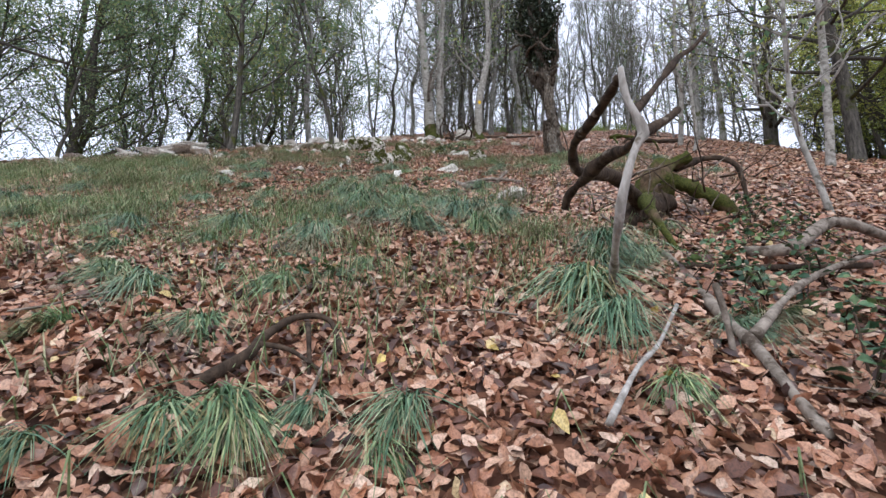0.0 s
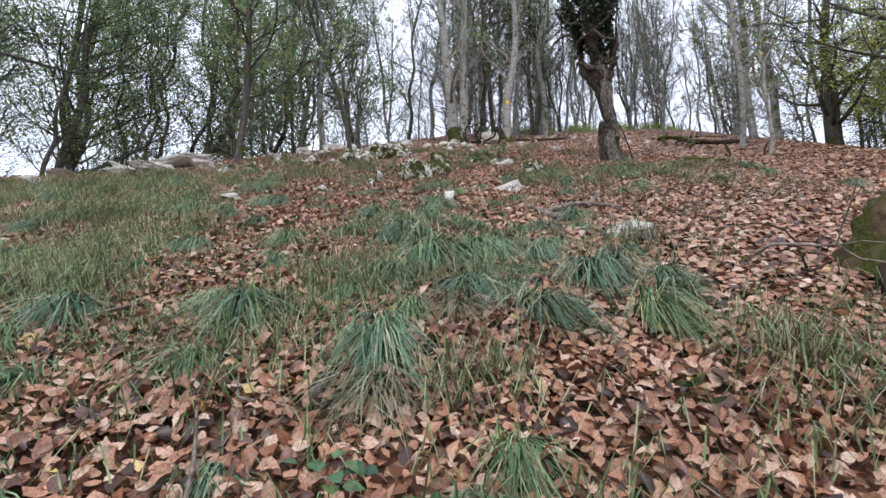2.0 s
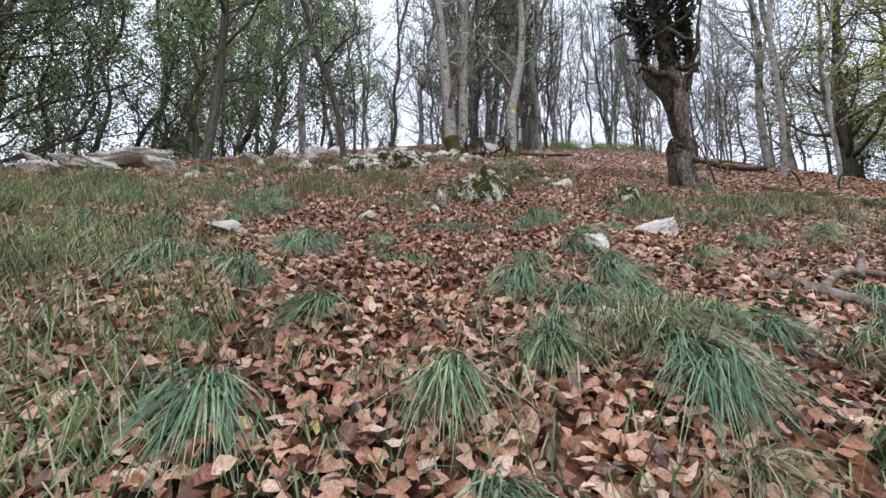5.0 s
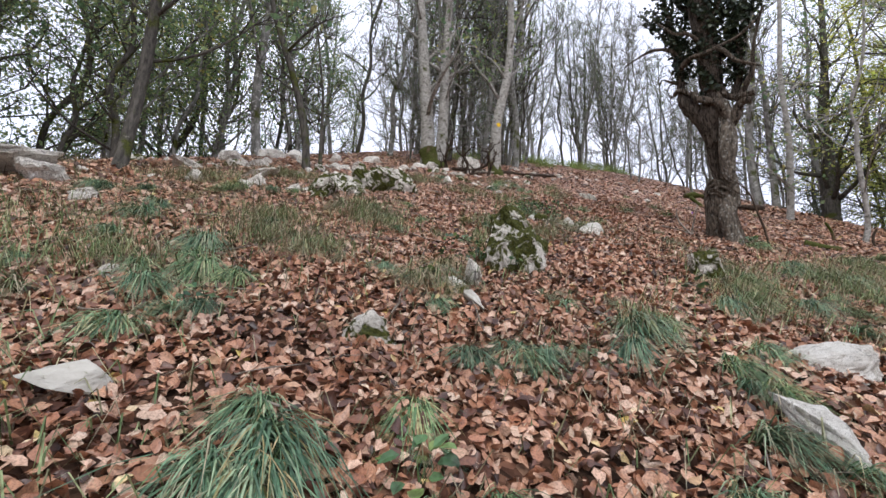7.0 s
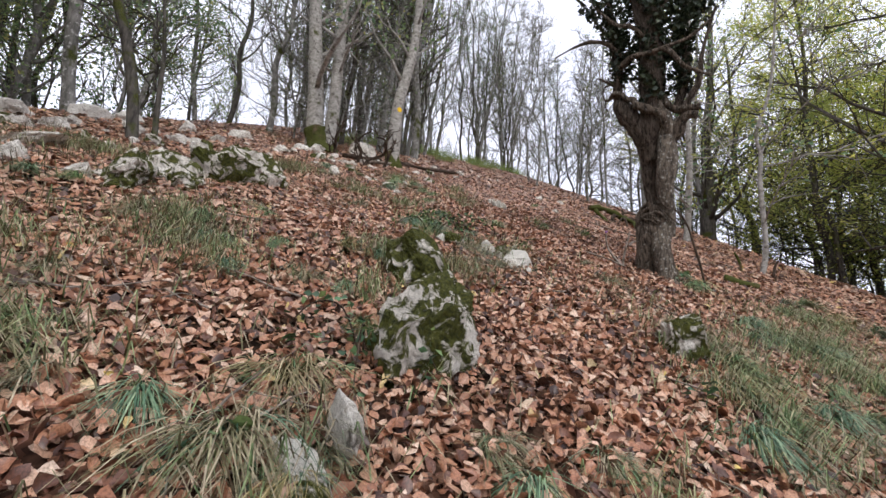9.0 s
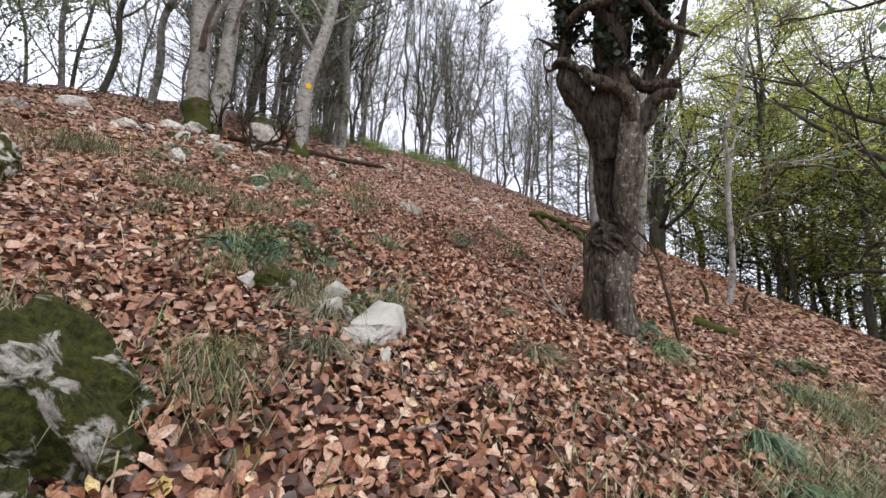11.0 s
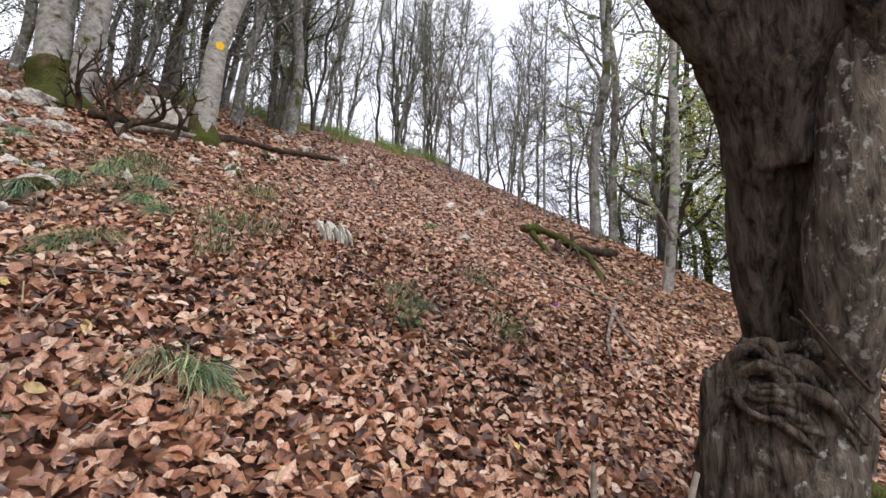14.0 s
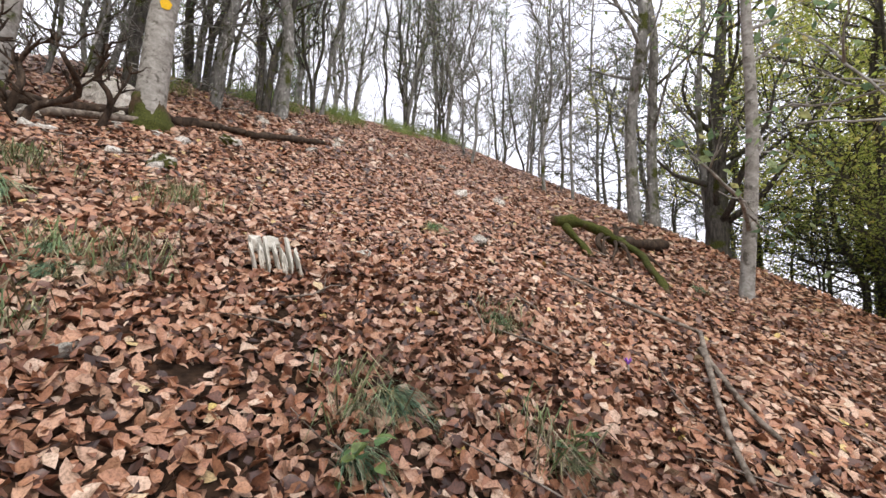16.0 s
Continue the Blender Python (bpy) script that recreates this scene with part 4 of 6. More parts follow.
# trees with a place of their own
tree("beech_tree", 3, at_ground(1.55, 19.05), [(-0.03, 0, -0.3), (0, 0, 0.9), (0.04, 0.0, 1.9), (0.35, 0.05, 3.4), (0.5, 0.05, 5.0), (0.45, 0, 7.5), (0.7, 0, 10), (0.9, 0.2, 13)], "pale smooth beech trunk with a yellow paint mark and mossy foot", r0=0.2, r1=0.03, limbs=15, first=0.36, reach=3.0, leaves=500, bark=PALE, sides=14, rough=0.03)
blazed = scene.collection.objects["beech_tree"]
twin = tree("beech_tree", 5, at_ground(-0.55, 19.6), [(0, 0, -0.3), (-0.05, 0, 1.2), (-0.25, 0, 3.2), (-0.5, 0.1, 6), (-0.8, 0, 9), (-1.1, 0, 13)], "twin-stemmed grey beech growing from a mossy foot among rocks", r0=0.26, r1=0.04, limbs=16, first=0.25, reach=3.2, leaves=400, sides=13, bark=PALE)
stem, _ = grow_tree(6, [(0.32, -0.1, -0.3), (0.42, -0.1, 1.2), (0.42, -0.1, 3.4), (0.5, 0, 6), (0.65, 0, 9), (0.7, 0, 13)], 0.21, 0.03, limbs=14, first=0.3, reach=2.8, sides=12, bark=PALE)
part("second_stem", stem, twin)
tree("young_tree", 8, at_ground(-6.2, 12.9), lean_line(9, 0.0, -0.02, 0.08, 8), "slim dark tree with a few green leaves on the grassy rise", r0=0.105, r1=0.02, limbs=20, first=0.2, reach=2.6, leaves=900, leaf=0.11, bark=DARKBARK, twigs=5, spread_up=0.5)
tree("young_tree", 9, at_ground(-3.75, 15.0), [(0, 0, -0.2), (-0.12, 0, 0.8), (-0.45, -0.05, 2.0), (-0.9, -0.1, 3.2), (-1.5, -0.2, 5.2), (-2.2, -0.3, 8), (-2.8, -0.3, 11)], "thin leaning tree rising from the rocky band", r0=0.09, r1=0.015, limbs=16, first=0.3, reach=2.2, leaves=200, bark=DARKBARK)
tree("young_tree", 10, at_ground(-3.5, 15.1), [(0, 0, -0.2), (-0.04, 0, 0.8), (-0.1, 0, 1.8), (-0.4, 0, 3.6)], "thin short stem beside a leaning tree", r0=0.05, r1=0.01, limbs=8, first=0.3, reach=1.2, bark=DARKBARK)
tree("birch_tree", 11, at_ground(8.1, 14.95), [(-0.12, 0, -0.2), (0, 0, 0.5), (0.08, -0.08, 2.2), (0.03, -0.1, 4.0), (0.15, -0.2, 6), (0.3, -0.3, 9), (0.4, -0.3, 12)], "slender grey birch standing alone on the leafy slope", r0=0.095, r1=0.02, limbs=9, first=0.2, reach=2.2, rise=0.03, spread_up=0.4, twigs=3, leaves=300, leaf=0.09, bark=PALE)
tree("birch_tree", 12, at_ground(7.25, 12.65), [(-0.15, 0.1, -0.15), (0.02, 0.05, 0.25), (0.03, 0, 0.8), (0, 0, 1.9), (0.03, -0.04, 2.5), (-0.02, -0.02, 3.0), (0.12, -0.3, 4.0), (0.2, -0.5, 6), (0.3, -0.6, 8)], "thin crooked birch with long bare side branches", r0=0.06, r1=0.012, limbs=11, first=0.28, reach=3.0, rise=0.02, spread_up=0.5, leaves=250, leaf=0.08, bark=PALE)
tree("beech_tree", 13, at_ground(10.9, 18.6), lean_line(14, 0.01, -0.02, 0.12, 13), "tall grey beech at the shoulder of the slope", r0=0.15, r1=0.03, limbs=18, first=0.2, reach=3.2, leaves=900, leaf=0.07)
tree("beech_tree", 14, at_ground(12.0, 18.9), lean_line(14, -0.02, 0.0, 0.14, 14), "tall grey beech at the shoulder of the slope", r0=0.13, r1=0.03, limbs=18, first=0.2, reach=3.2, leaves=900, leaf=0.07)
tree("beech_tree", 15, at_ground(13.6, 18.6), [(0.4, 0, -0.3), (0.2, 0, 1), (0, 0, 2.4), (-0.1, 0, 4), (0.3, 0, 7), (0.6, 0, 11)], "slim tree bowed at its foot", r0=0.12, r1=0.03, limbs=16, first=0.2, reach=3.0, leaves=800, leaf=0.07)
tree("thin_tree", 16, at_ground(10.6, 20.2), lean_line(9, -0.01, 0, 0.05, 16), "very thin young stem on the slope", r0=0.04, r1=0.012, limbs=9, first=0.3, reach=1.2)
tree("thin_tree", 17, at_ground(10.2, 20.8), lean_line(7, 0.02, 0, 0.08, 17), "very thin young stem on the slope", r0=0.05, r1=0.012, limbs=14, first=0.15, reach=1.8)

tree("birch_tree", 18, at_ground(3.9, 4.6), [(0.06, 0, -0.1), (0, 0.05, 0.35), (-0.12, 0.1, 1.05), (-0.12, 0.1, 1.8), (-0.08, 0.06, 2.7), (0.0, 0, 4.2)], "thin leaning pale stem above the fallen wood", r0=0.036, r1=0.012, limbs=10, first=0.35, reach=1.2, leaves=120, leaf=0.06, bark=PALE)
tree("birch_tree", 19, at_ground(7.55, 8.7), [(0, 0, -0.2), (0.08, -0.06, 1.1), (0.16, -0.14, 3.5), (0.2, -0.2, 6), (0.3, -0.2, 9)], "slender pale birch above the fallen wood", r0=0.09, r1=0.02, limbs=12, first=0.3, reach=2.0, leaves=300, leaf=0.07, bark=PALE)
tree("old_beech", 20, at_ground(13.6, 18.3), [(0, 0, -0.3), (0.05, 0, 1.2), (0.3, 0.1, 2.6), (0.2, 0, 4.2), (0.7, 0, 7), (1.0, 0, 11)], "dark old beech with low spreading limbs", r0=0.3, r1=0.05, limbs=20, first=0.12, reach=4.0, leaves=1100, leaf=0.065, bark=DARKBARK, leaf_material=GOLDEN, spread_up=0.6)

tree("old_beech", 21, at_ground(9.6, 10.3), [(0, 0, -0.3), (0.05, 0.05, 1.5), (-0.1, 0, 3.0), (-0.3, 0.1, 5.0), (-0.3, 0.2, 8), (0.1, 0, 11)], "spreading beech whose long dark limbs reach over the slope", r0=0.17, r1=0.04, limbs=26, first=0.22, reach=5.2, rise=0.0, leaves=1500, leaf=0.055, bark=DARKBARK, leaf_material=GOLDEN, spread_up=0.3)

# trees that are alike, set out in loops
KINDS = {}
for kind_name, seed, wob, kw in (
    ("tall", 31, 0.1, dict(r0=0.13, r1=0.025, limbs=26, first=0.14, reach=3.6, twigs=7, leaves=900, leaf=0.06)),
    ("tall", 32, 0.13, dict(r0=0.12, r1=0.025, limbs=24, first=0.18, reach=3.4, twigs=7, leaves=500, leaf=0.06, rise=0.2, spread_up=1.2)),
    ("tall", 33, 0.14, dict(r0=0.1, r1=0.02, limbs=26, first=0.1, reach=3.2, twigs=7, leaves=900, leaf=0.06, rise=0.2, spread_up=1.1, bark=DARKBARK)),
    ("tall", 34, 0.12, dict(r0=0.11, r1=0.02, limbs=28, first=0.12, reach=3.0, twigs=6, leaves=1300, leaf=0.07, bark=DARKBARK, spread_up=0.5)),
    ("leafy", 41, 0.14, dict(r0=0.12, r1=0.03, limbs=26, first=0.06, reach=3.4, twigs=6, leaves=5500, leaf=0.07, bark=DARKBARK, spread_up=0.5)),
    ("leafy", 42, 0.16, dict(r0=0.1, r1=0.02, limbs=28, first=0.04, reach=3.2, twigs=6, leaves=4800, leaf=0.07, bark=BEECH, spread_up=0.7)),
    ("leafy", 43, 0.2, dict(r0=0.08, r1=0.02, limbs=28, first=0.04, reach=3.0, twigs=7, leaves=4200, leaf=0.07, bark=DARKBARK, spread_up=0.9)),
    ("golden", 51, 0.22, dict(r0=0.16, r1=0.03, limbs=30, first=0.26, reach=5.0, flat=0.6, leaves=10000, leaf=0.066, bark=DARKBARK, leaf_material=GOLDEN, spread_up=0.25, rise=0.03, twigs=8)),
    ("golden", 52, 0.22, dict(r0=0.14, r1=0.03, limbs=28, first=0.3, reach=4.5, flat=0.6, leaves=9000, leaf=0.066, bark=DARKBARK, leaf_material=GOLDEN, spread_up=0.35, rise=0.03, twigs=8)),
    ("twiggy", 65, 0.16, dict(r0=0.085, r1=0.015, limbs=40, first=0.05, reach=3.6, twigs=8, leaves=700, leaf=0.05, spread_up=0.35, rise=0.05)),
    ("twiggy", 66, 0.2, dict(r0=0.075, r1=0.015, limbs=38, first=0.06, reach=3.2, twigs=9, leaves=500, leaf=0.05, spread_up=0.6, rise=0.1)),
    ("dark", 61, 0.2, dict(r0=0.12, r1=0.03, limbs=36, first=0.02, reach=3.2, leaves=3200, leaf=0.08, bark=DARKBARK, leaf_material=DARKLEAF, fine=False, spread_up=0.3, rise=-0.02, twigs=7)),
):
    KINDS.setdefault(kind_name, []).append((grow_tree(seed, lean_line(13, 0.0, 0.0, wob, seed, 9), **kw)))
LABELS = {"tall": ("beech_tree", "tall bare-branched grey beech near the crest", "beeches along the crest"),
          "twiggy": ("young_beech", "slim young beech with a web of fine bare twigs", "young beeches behind the crest"),
          "leafy": ("leafy_tree", "dark-stemmed tree with sparse green leaves", "leafy trees beside the clearing"),
          "golden": ("beech_tree", "spreading beech with yellow-green autumn leaves", "autumn beeches below the shoulder"),
          "dark": ("holly_tree", "dense dark evergreen tree in the hollow", "dark evergreens in the hollow")}
stand = 0


def stand_tree(kind_name, px, py, scale=1.0, lx=0.0, ly=0.0, which=None):
    global stand
    stand += 1
    rr = random.Random(stand * 17)
    name, label, group = LABELS[kind_name]
    wood, crown = KINDS[kind_name][(stand if which is None else which) % len(KINDS[kind_name])]
    ob = new(name)
    ob.matrix_basis = pose(px, py, gz(px, py) - 0.05, -math.degrees(ly), math.degrees(lx), 0) @ pose(0, 0, 0, 0, 0, rr.uniform(0, 360))
    ob.scale = (scale, scale, scale * rr.uniform(0.95, 1.2))
    part("trunk", wood, ob)
    if crown:
        part("crown", crown, ob)
    tagged(ob, label, "tree", group)


def coppice(px, py, stems, scale, seed):
    """Several bare stems fanning out of one foot."""
    rr = random.Random(seed)
    ob = new("coppiced_beech")
    ob.matrix_basis = pose(px, py, gz(px, py) - 0.05)
    for k in range(stems):
        wood, crown = KINDS["tall"][rr.randrange(4)]
        a = 360 * k / stems + rr.uniform(-25, 25)
        for name, me in (("stem", wood), ("crown", crown)):
            if me:
                p = part(name, me, ob)
                p.matrix_basis = pose(0.18 * math.cos(radians(a)), 0.18 * math.sin(radians(a)), 0, 0, 0, a) @ pose(0, 0, 0, 0, 4 + 7 * ((k * 37 + seed) % 5) / 5, 40 * k)
                p.scale = (scale * 0.7, scale * 0.7, scale * 0.95)
    tagged(ob, "clump of bare grey stems rising from one mossy foot", "tree", "coppiced beeches along the crest")


for px, py, s, lx in ((-5.3, 17.6, 1.0, -0.08), (-2.9, 24, 0.9, 0.05), (0.9, 23.5, 1.2, 0.02), (2.6, 24.2, 1.1, 0.06), (4.2, 24.5, 1.4, 0.04), (2.1, 29.5, 1.5, -0.08), (5.4, 31, 0.9, 0.03), (6.8, 34, 0.9, -0.05), (9.0, 36, 0.9, 0.02), (12.2, 36, 0.9, -0.04), (16.8, 31, 0.7, 0), (1.2, 25.5, 1.2, -0.06), (-1.6, 22.5, 0.9, 0.08)):
    stand_tree("tall", px, py, s, lx)
for px, py, k, s, sd in ((3.9, 25.2, 4, 1.2, 1), (6.4, 29.5, 3, 1.0, 2), (12.8, 34.5, 6, 1.1, 3), (14.6, 34.0, 5, 1.0, 4), (10.2, 36.5, 3, 1.0, 5), (2.4, 27.5, 4, 1.3, 6), (17.2, 29.5, 4, 0.8, 7), (0.0, 26.5, 3, 1.1, 8)):
    coppice(px, py, k, s, sd)
rr = random.Random(99)
for _ in range(36):
    px = rr.uniform(-6, 26)
    stand_tree("tall", px, rr.uniform(38, 56) - max(0, -px) * 1.5, rr.uniform(0.7, 1.2), rr.gauss(0, 0.07), rr.gauss(0, 0.05))
for px, py, s in ((-9.4, 14.6, 0.7), (-11.5, 13.5, 0.9), (-8.3, 16.8, 1.0), (-10.3, 18.5, 1.1), (-13.5, 16, 1.1), (-6.9, 19.5, 0.9), (-5.2, 21.5, 1.0), (-8.8, 22, 1.1), (-12, 21.5, 1.1), (-15.5, 13.5, 1.0), (-16, 19, 1.2), (-3.9, 25.5, 0.9), (-6.5, 25.5, 1.1), (-13, 11.5, 0.8), (-14.5, 9.5, 0.9), (-18, 11.5, 1.1), (-10.5, 25, 1.1), (0.2, 31.5, 1.0), (-17, 24, 1.2), (-7.4, 15.2, 0.6), (-19, 15, 1.2), (-12.5, 18.5, 0.9), (-16.5, 9, 0.9), (-20, 9, 1.2), (-21, 20, 1.3), (-14.8, 18, 0.9), (-9.6, 20.5, 0.8), (-18.5, 6.5, 1.0), (-24, 14, 1.4), (-23, 7, 1.3), (-11, 15.5, 0.6), (-10.6, 12.2, 0.45), (-7, 20.8, 1.0), (-8, 24, 1.1), (-9.5, 26, 1.1), (-7.6, 18.2, 0.7), (-12, 10.6, 0.5), (-13.2, 13, 0.5), (-15.5, 11, 0.6), (-9.2, 13.6, 0.4), (-8.2, 15.0, 0.4), (-4.6, 19.5, 0.6), (6.5, 38, 0.8)):
    stand_tree("leafy", px, py, s, rr.gauss(0, 0.06), rr.gauss(0, 0.05))
for px, py, s in ((3.2, 28.5, 0.9), (14.0, 32.0, 0.9), (15.8, 27.0, 0.7), (-0.6, 28.5, 0.9), (-0.3, 22.6, 0.6), (1.0, 24.5, 0.8), (0.1, 24.0, 0.6), (-0.9, 21.8, 0.4), (0.4, 21.6, 0.4), (1.4, 22.0, 0.35), (-4.8, 18.2, 0.35), (2.6, 22.8, 0.35), (10.0, 24.0, 0.7), (12.5, 22.5, 0.6), (14.5, 21.0, 0.7), (16.0, 24.0, 0.8), (11.4, 26.5, 0.7)):
    stand_tree("twiggy", px, py, s, rr.gauss(0, 0.05), rr.gauss(0, 0.04))
for px, py, s in ((14.4, 13.2, 0.7), (16.0, 15.6, 0.9), (18.5, 17.0, 0.9), (16.2, 11.6, 0.8), (15.0, 15.0, 0.6), (16.8, 13.4, 0.8), (18.4, 15.8, 0.9), (19, 13.5, 1.0), (19.5, 20.5, 1.1), (15.2, 12.2, 0.6), (17.4, 16.4, 0.7), (20, 17, 1.1), (18, 9, 0.9)):
    stand_tree("golden", px, py, s, rr.gauss(0, 0.08), rr.gauss(0, 0.06))
for px, py, s in ((16.8, 11, 0.6), (18.0, 14.5, 0.6), (21.5, 19, 0.8), (19.5, 8.5, 0.9), (22, 13, 1.2), (22.5, 23, 0.8), (17.0, 8.5, 0.6), (24.5, 17, 1.2), (17.0, 12.6, 0.4), (17.6, 11.8, 0.45), (16.6, 17.4, 0.3), (17.0, 19.0, 0.3), (18.0, 20.5, 0.4), (18.6, 22.6, 0.4), (20.0, 23.5, 0.5), (17.4, 21.0, 0.28), (21.5, 25.5, 0.5), (16.2, 10.4, 0.35), (19.4, 16.0, 0.5), (18.6, 16.6, 0.4), (20.2, 14.6, 0.7), (19.2, 12.6, 0.6), (18, 10.2, 0.6), (20.6, 17.2, 0.7), (17.2, 17.4, 0.35), (22.6, 16, 0.9), (21, 10, 0.9), (19.4, 19, 0.5), (19.8, 11.5, 0.7), (24, 9, 1.2), (20, 27, 0.8), (25, 28, 1.1), (18.5, 5.5, 0.8), (21.5, 4.5, 1.1), (26, 5, 1.3), (28, 12, 1.5), (29, 20, 1.5), (31, 27, 1.5), (27, 32, 1.2), (24, 36, 1.0)):
    stand_tree("dark", px, py, s)
for px, py, sd in ((0.58, 18.0, 71), (0.3, 18.3, 74), (1.0, 18.36, 72), (-0.1, 18.9, 73)):
    tree("bare_shrub", sd, at_ground(px, py), lean_line(0.85, 0.2, -0.1, 0.1, sd, 4), "twisted bare shrub beside the twin beech", "bare shrubs", r0=0.05, r1=0.01, limbs=7, first=0.1, reach=0.6, bark=ROTTEN, twigs=3, spread_up=0.9)

# ---- the old pollard ----
pollard = tagged(new("pollard_tree"), "old hollow pollard with a twisted two-stemmed trunk, burls and dark ivy", "tree")
PB = Vector((2.96, 11.52, gz(2.96, 11.52)))
pollard.matrix_basis = pose(*PB)


def solid(name, runs, material, parent, label="", sides=14, rough=0.2, steps=9):
    t = Tubes()
    for pts, radii in runs:
        line = bend(pts, steps)
        n = len(line)
        t.add(line, list(np.interp(np.linspace(0, 1, n), np.linspace(0, 1, len(radii)), radii)), sides, rough)
    return part(name, t.mesh(name, material), parent, label)


AX = Vector((0.522, -0.853, 0))  # across the trunk as seen from the path below
AWAY = Vector((0.853, 0.522, 0))


def pt(a, up, b=0.0):
    """A point of the pollard: a along AX, b away from the path, up from its foot; the tree leans over the path."""
    q = AX * a + AWAY * (b - 0.185 * max(0.0, min(up, 3.2)) - 0.1 * max(0.0, up - 3.2))
    return (q.x, q.y, up)


def run(points, radii):
    return ([pt(*p) for p in points], radii)


solid("trunk", [run(((-0.03, -0.35), (-0.03, 0.0), (-0.035, 0.3), (-0.035, 0.55), (0.0, 0.72), (0.05, 0.9)), [0.3, 0.235, 0.215, 0.2, 0.19, 0.13])], OLDBARK, pollard, "ribbed grey-brown foot of the trunk", 56, 0.45)
solid("foot_lobe", [run(((-0.17, -0.3, -0.08), (-0.155, 0.0, -0.1), (-0.15, 0.35, -0.1), (-0.15, 0.6, -0.07), (-0.1, 0.74, -0.02)), [0.16, 0.12, 0.105, 0.095, 0.05])], OLDBARK, pollard, "rounded lobe of the foot", 26, 0.45)
solid("foot_lobe", [run(((0.12, -0.35, -0.14), (0.07, 0.0, -0.14), (0.06, 0.35, -0.12), (0.08, 0.6, -0.08), (0.1, 0.8, -0.05)), [0.2, 0.15, 0.13, 0.12, 0.08])], LICHENBARK, pollard, "rounded lobe of the foot with pale lichen", 26, 0.45)
# this stem's bark colour carries the shade of the hollow and the ivy
solid("hollow_stem", [run(((-0.03, 0.6), (-0.02, 0.85, 0.04), (-0.03, 1.0, 0.04), (-0.04, 1.2, 0.04), (-0.04, 1.45, 0.03), (-0.01, 1.7, 0.02), (0.04, 2.0), (0.06, 2.4), (0.06, 3.2), (0.04, 4.6), (0.02, 6.8)), [0.12, 0.075, 0.078, 0.085, 0.11, 0.16, 0.19, 0.17, 0.16, 0.14, 0.07])], SHADEDBARK, pollard, "hollow-looking stem with shade in its bark colour", 44, 0.35)
# dark filler for the shaded gap between the stems
solid("shaded_core", [run(((0.05, 0.5, 0.05), (0.06, 0.9, 0.06), (0.06, 1.3, 0.06), (0.08, 1.75, 0.04)), [0.12, 0.1, 0.1, 0.12])], SHADEDBARK, pollard, "dark core between the stems, coloured as shade", 24, 0.3)
solid("lichened_stem", [run(((0.1, 0.5, -0.03), (0.14, 0.8, -0.06), (0.15, 1.0, -0.11), (0.165, 1.2, -0.12), (0.19, 1.4, -0.11), (0.2, 1.6, -0.07), (0.2, 1.8, -0.04), (0.15, 2.1, 0.0), (0.1, 2.4, 0.02)), [0.12, 0.1, 0.095, 0.095, 0.11, 0.125, 0.125, 0.12, 0.08])], LICHENBARK, pollard, "stem with pale lichen patches", 44, 0.35)
solid("flared_crotch", [run(((0.0, 1.5, -0.02), (-0.04, 1.75, -0.03), (-0.14, 1.98, -0.04), (-0.25, 2.15, -0.04), (-0.34, 2.3, -0.03), (-0.38, 2.4, -0.02)), [0.1, 0.14, 0.15, 0.14, 0.115, 0.08])], SHADEDBARK, pollard, "thick dark flare under the old cut", 32, 0.4)
rr = random.Random(31)
for k in range(20):
    a0, h0, top = rr.uniform(-0.24, -0.12), rr.uniform(0.42, 0.66), rr.uniform(0.68, 0.92)
    a1, h1, thick = rr.uniform(0.02, 0.2), rr.uniform(0.5, 0.72), rr.uniform(0.014, 0.03)
    out = -0.11 - 0.09 * (0.95 - top) / 0.3
    solid("bark_strand", [run(((a0, h0, -0.07), (a0 + 0.03, (h0 + top) / 2 + 0.07, out + 0.05), ((a0 + a1) / 2 - 0.03, top, out), ((a0 + 2 * a1) / 3, top - rr.uniform(0.0, 0.05), out - 0.02), (a1, h1, out + 0.02)), [thick * 0.6, thick * 1.2, thick, thick * 0.9, thick * 0.4])], OLDBARK, pollard, "stringy roll of bark round the trunk", 10, 0.9, 7)
solid("rim", [run(((-0.47, 2.43, -0.05), (-0.4, 2.45, -0.1), (-0.31, 2.41, -0.14), (-0.23, 2.32, -0.16), (-0.15, 2.29, -0.18), (-0.12, 2.2, -0.2), (-0.03, 2.13, -0.22), (0.06, 2.08, -0.22), (0.15, 2.03, -0.2), (0.2, 1.93, -0.17), (0.23, 1.78, -0.13)), [0.03, 0.045, 0.042, 0.038, 0.04, 0.05, 0.058, 0.055, 0.055, 0.06, 0.05])], OLDBARK, pollard, "thick twisting lip of bark round the old cut", 20, 0.5, 6)
solid("limb", [run(((0.2, 1.6, -0.03), (0.3, 1.8, -0.05), (0.38, 1.93, -0.08), (0.47, 1.98, -0.1), (0.57, 1.95, -0.12)), [0.1, 0.085, 0.07, 0.06, 0.055])], OLDBARK, pollard, "stout stub of a cut limb", 22, 0.5)
solid("limb", [run(((0.16, 2.3), (0.24, 2.2, -0.05), (0.32, 2.12, -0.06), (0.42, 2.08, -0.08), (0.52, 2.06, -0.1), (0.62, 2.06, -0.1)), [0.08, 0.06, 0.055, 0.06, 0.05, 0.04])], OLDBARK, pollard, "gnarled side limb", 20, 0.6)
solid("limb", [run(((0.36, 2.06, -0.04), (0.45, 2.16), (0.55, 2.32), (0.62, 2.44), (0.68, 2.8), (0.85, 3.3)), [0.04, 0.045, 0.042, 0.035, 0.03, 0.015])], SHADEDBARK, pollard, sides=14, rough=0.5)
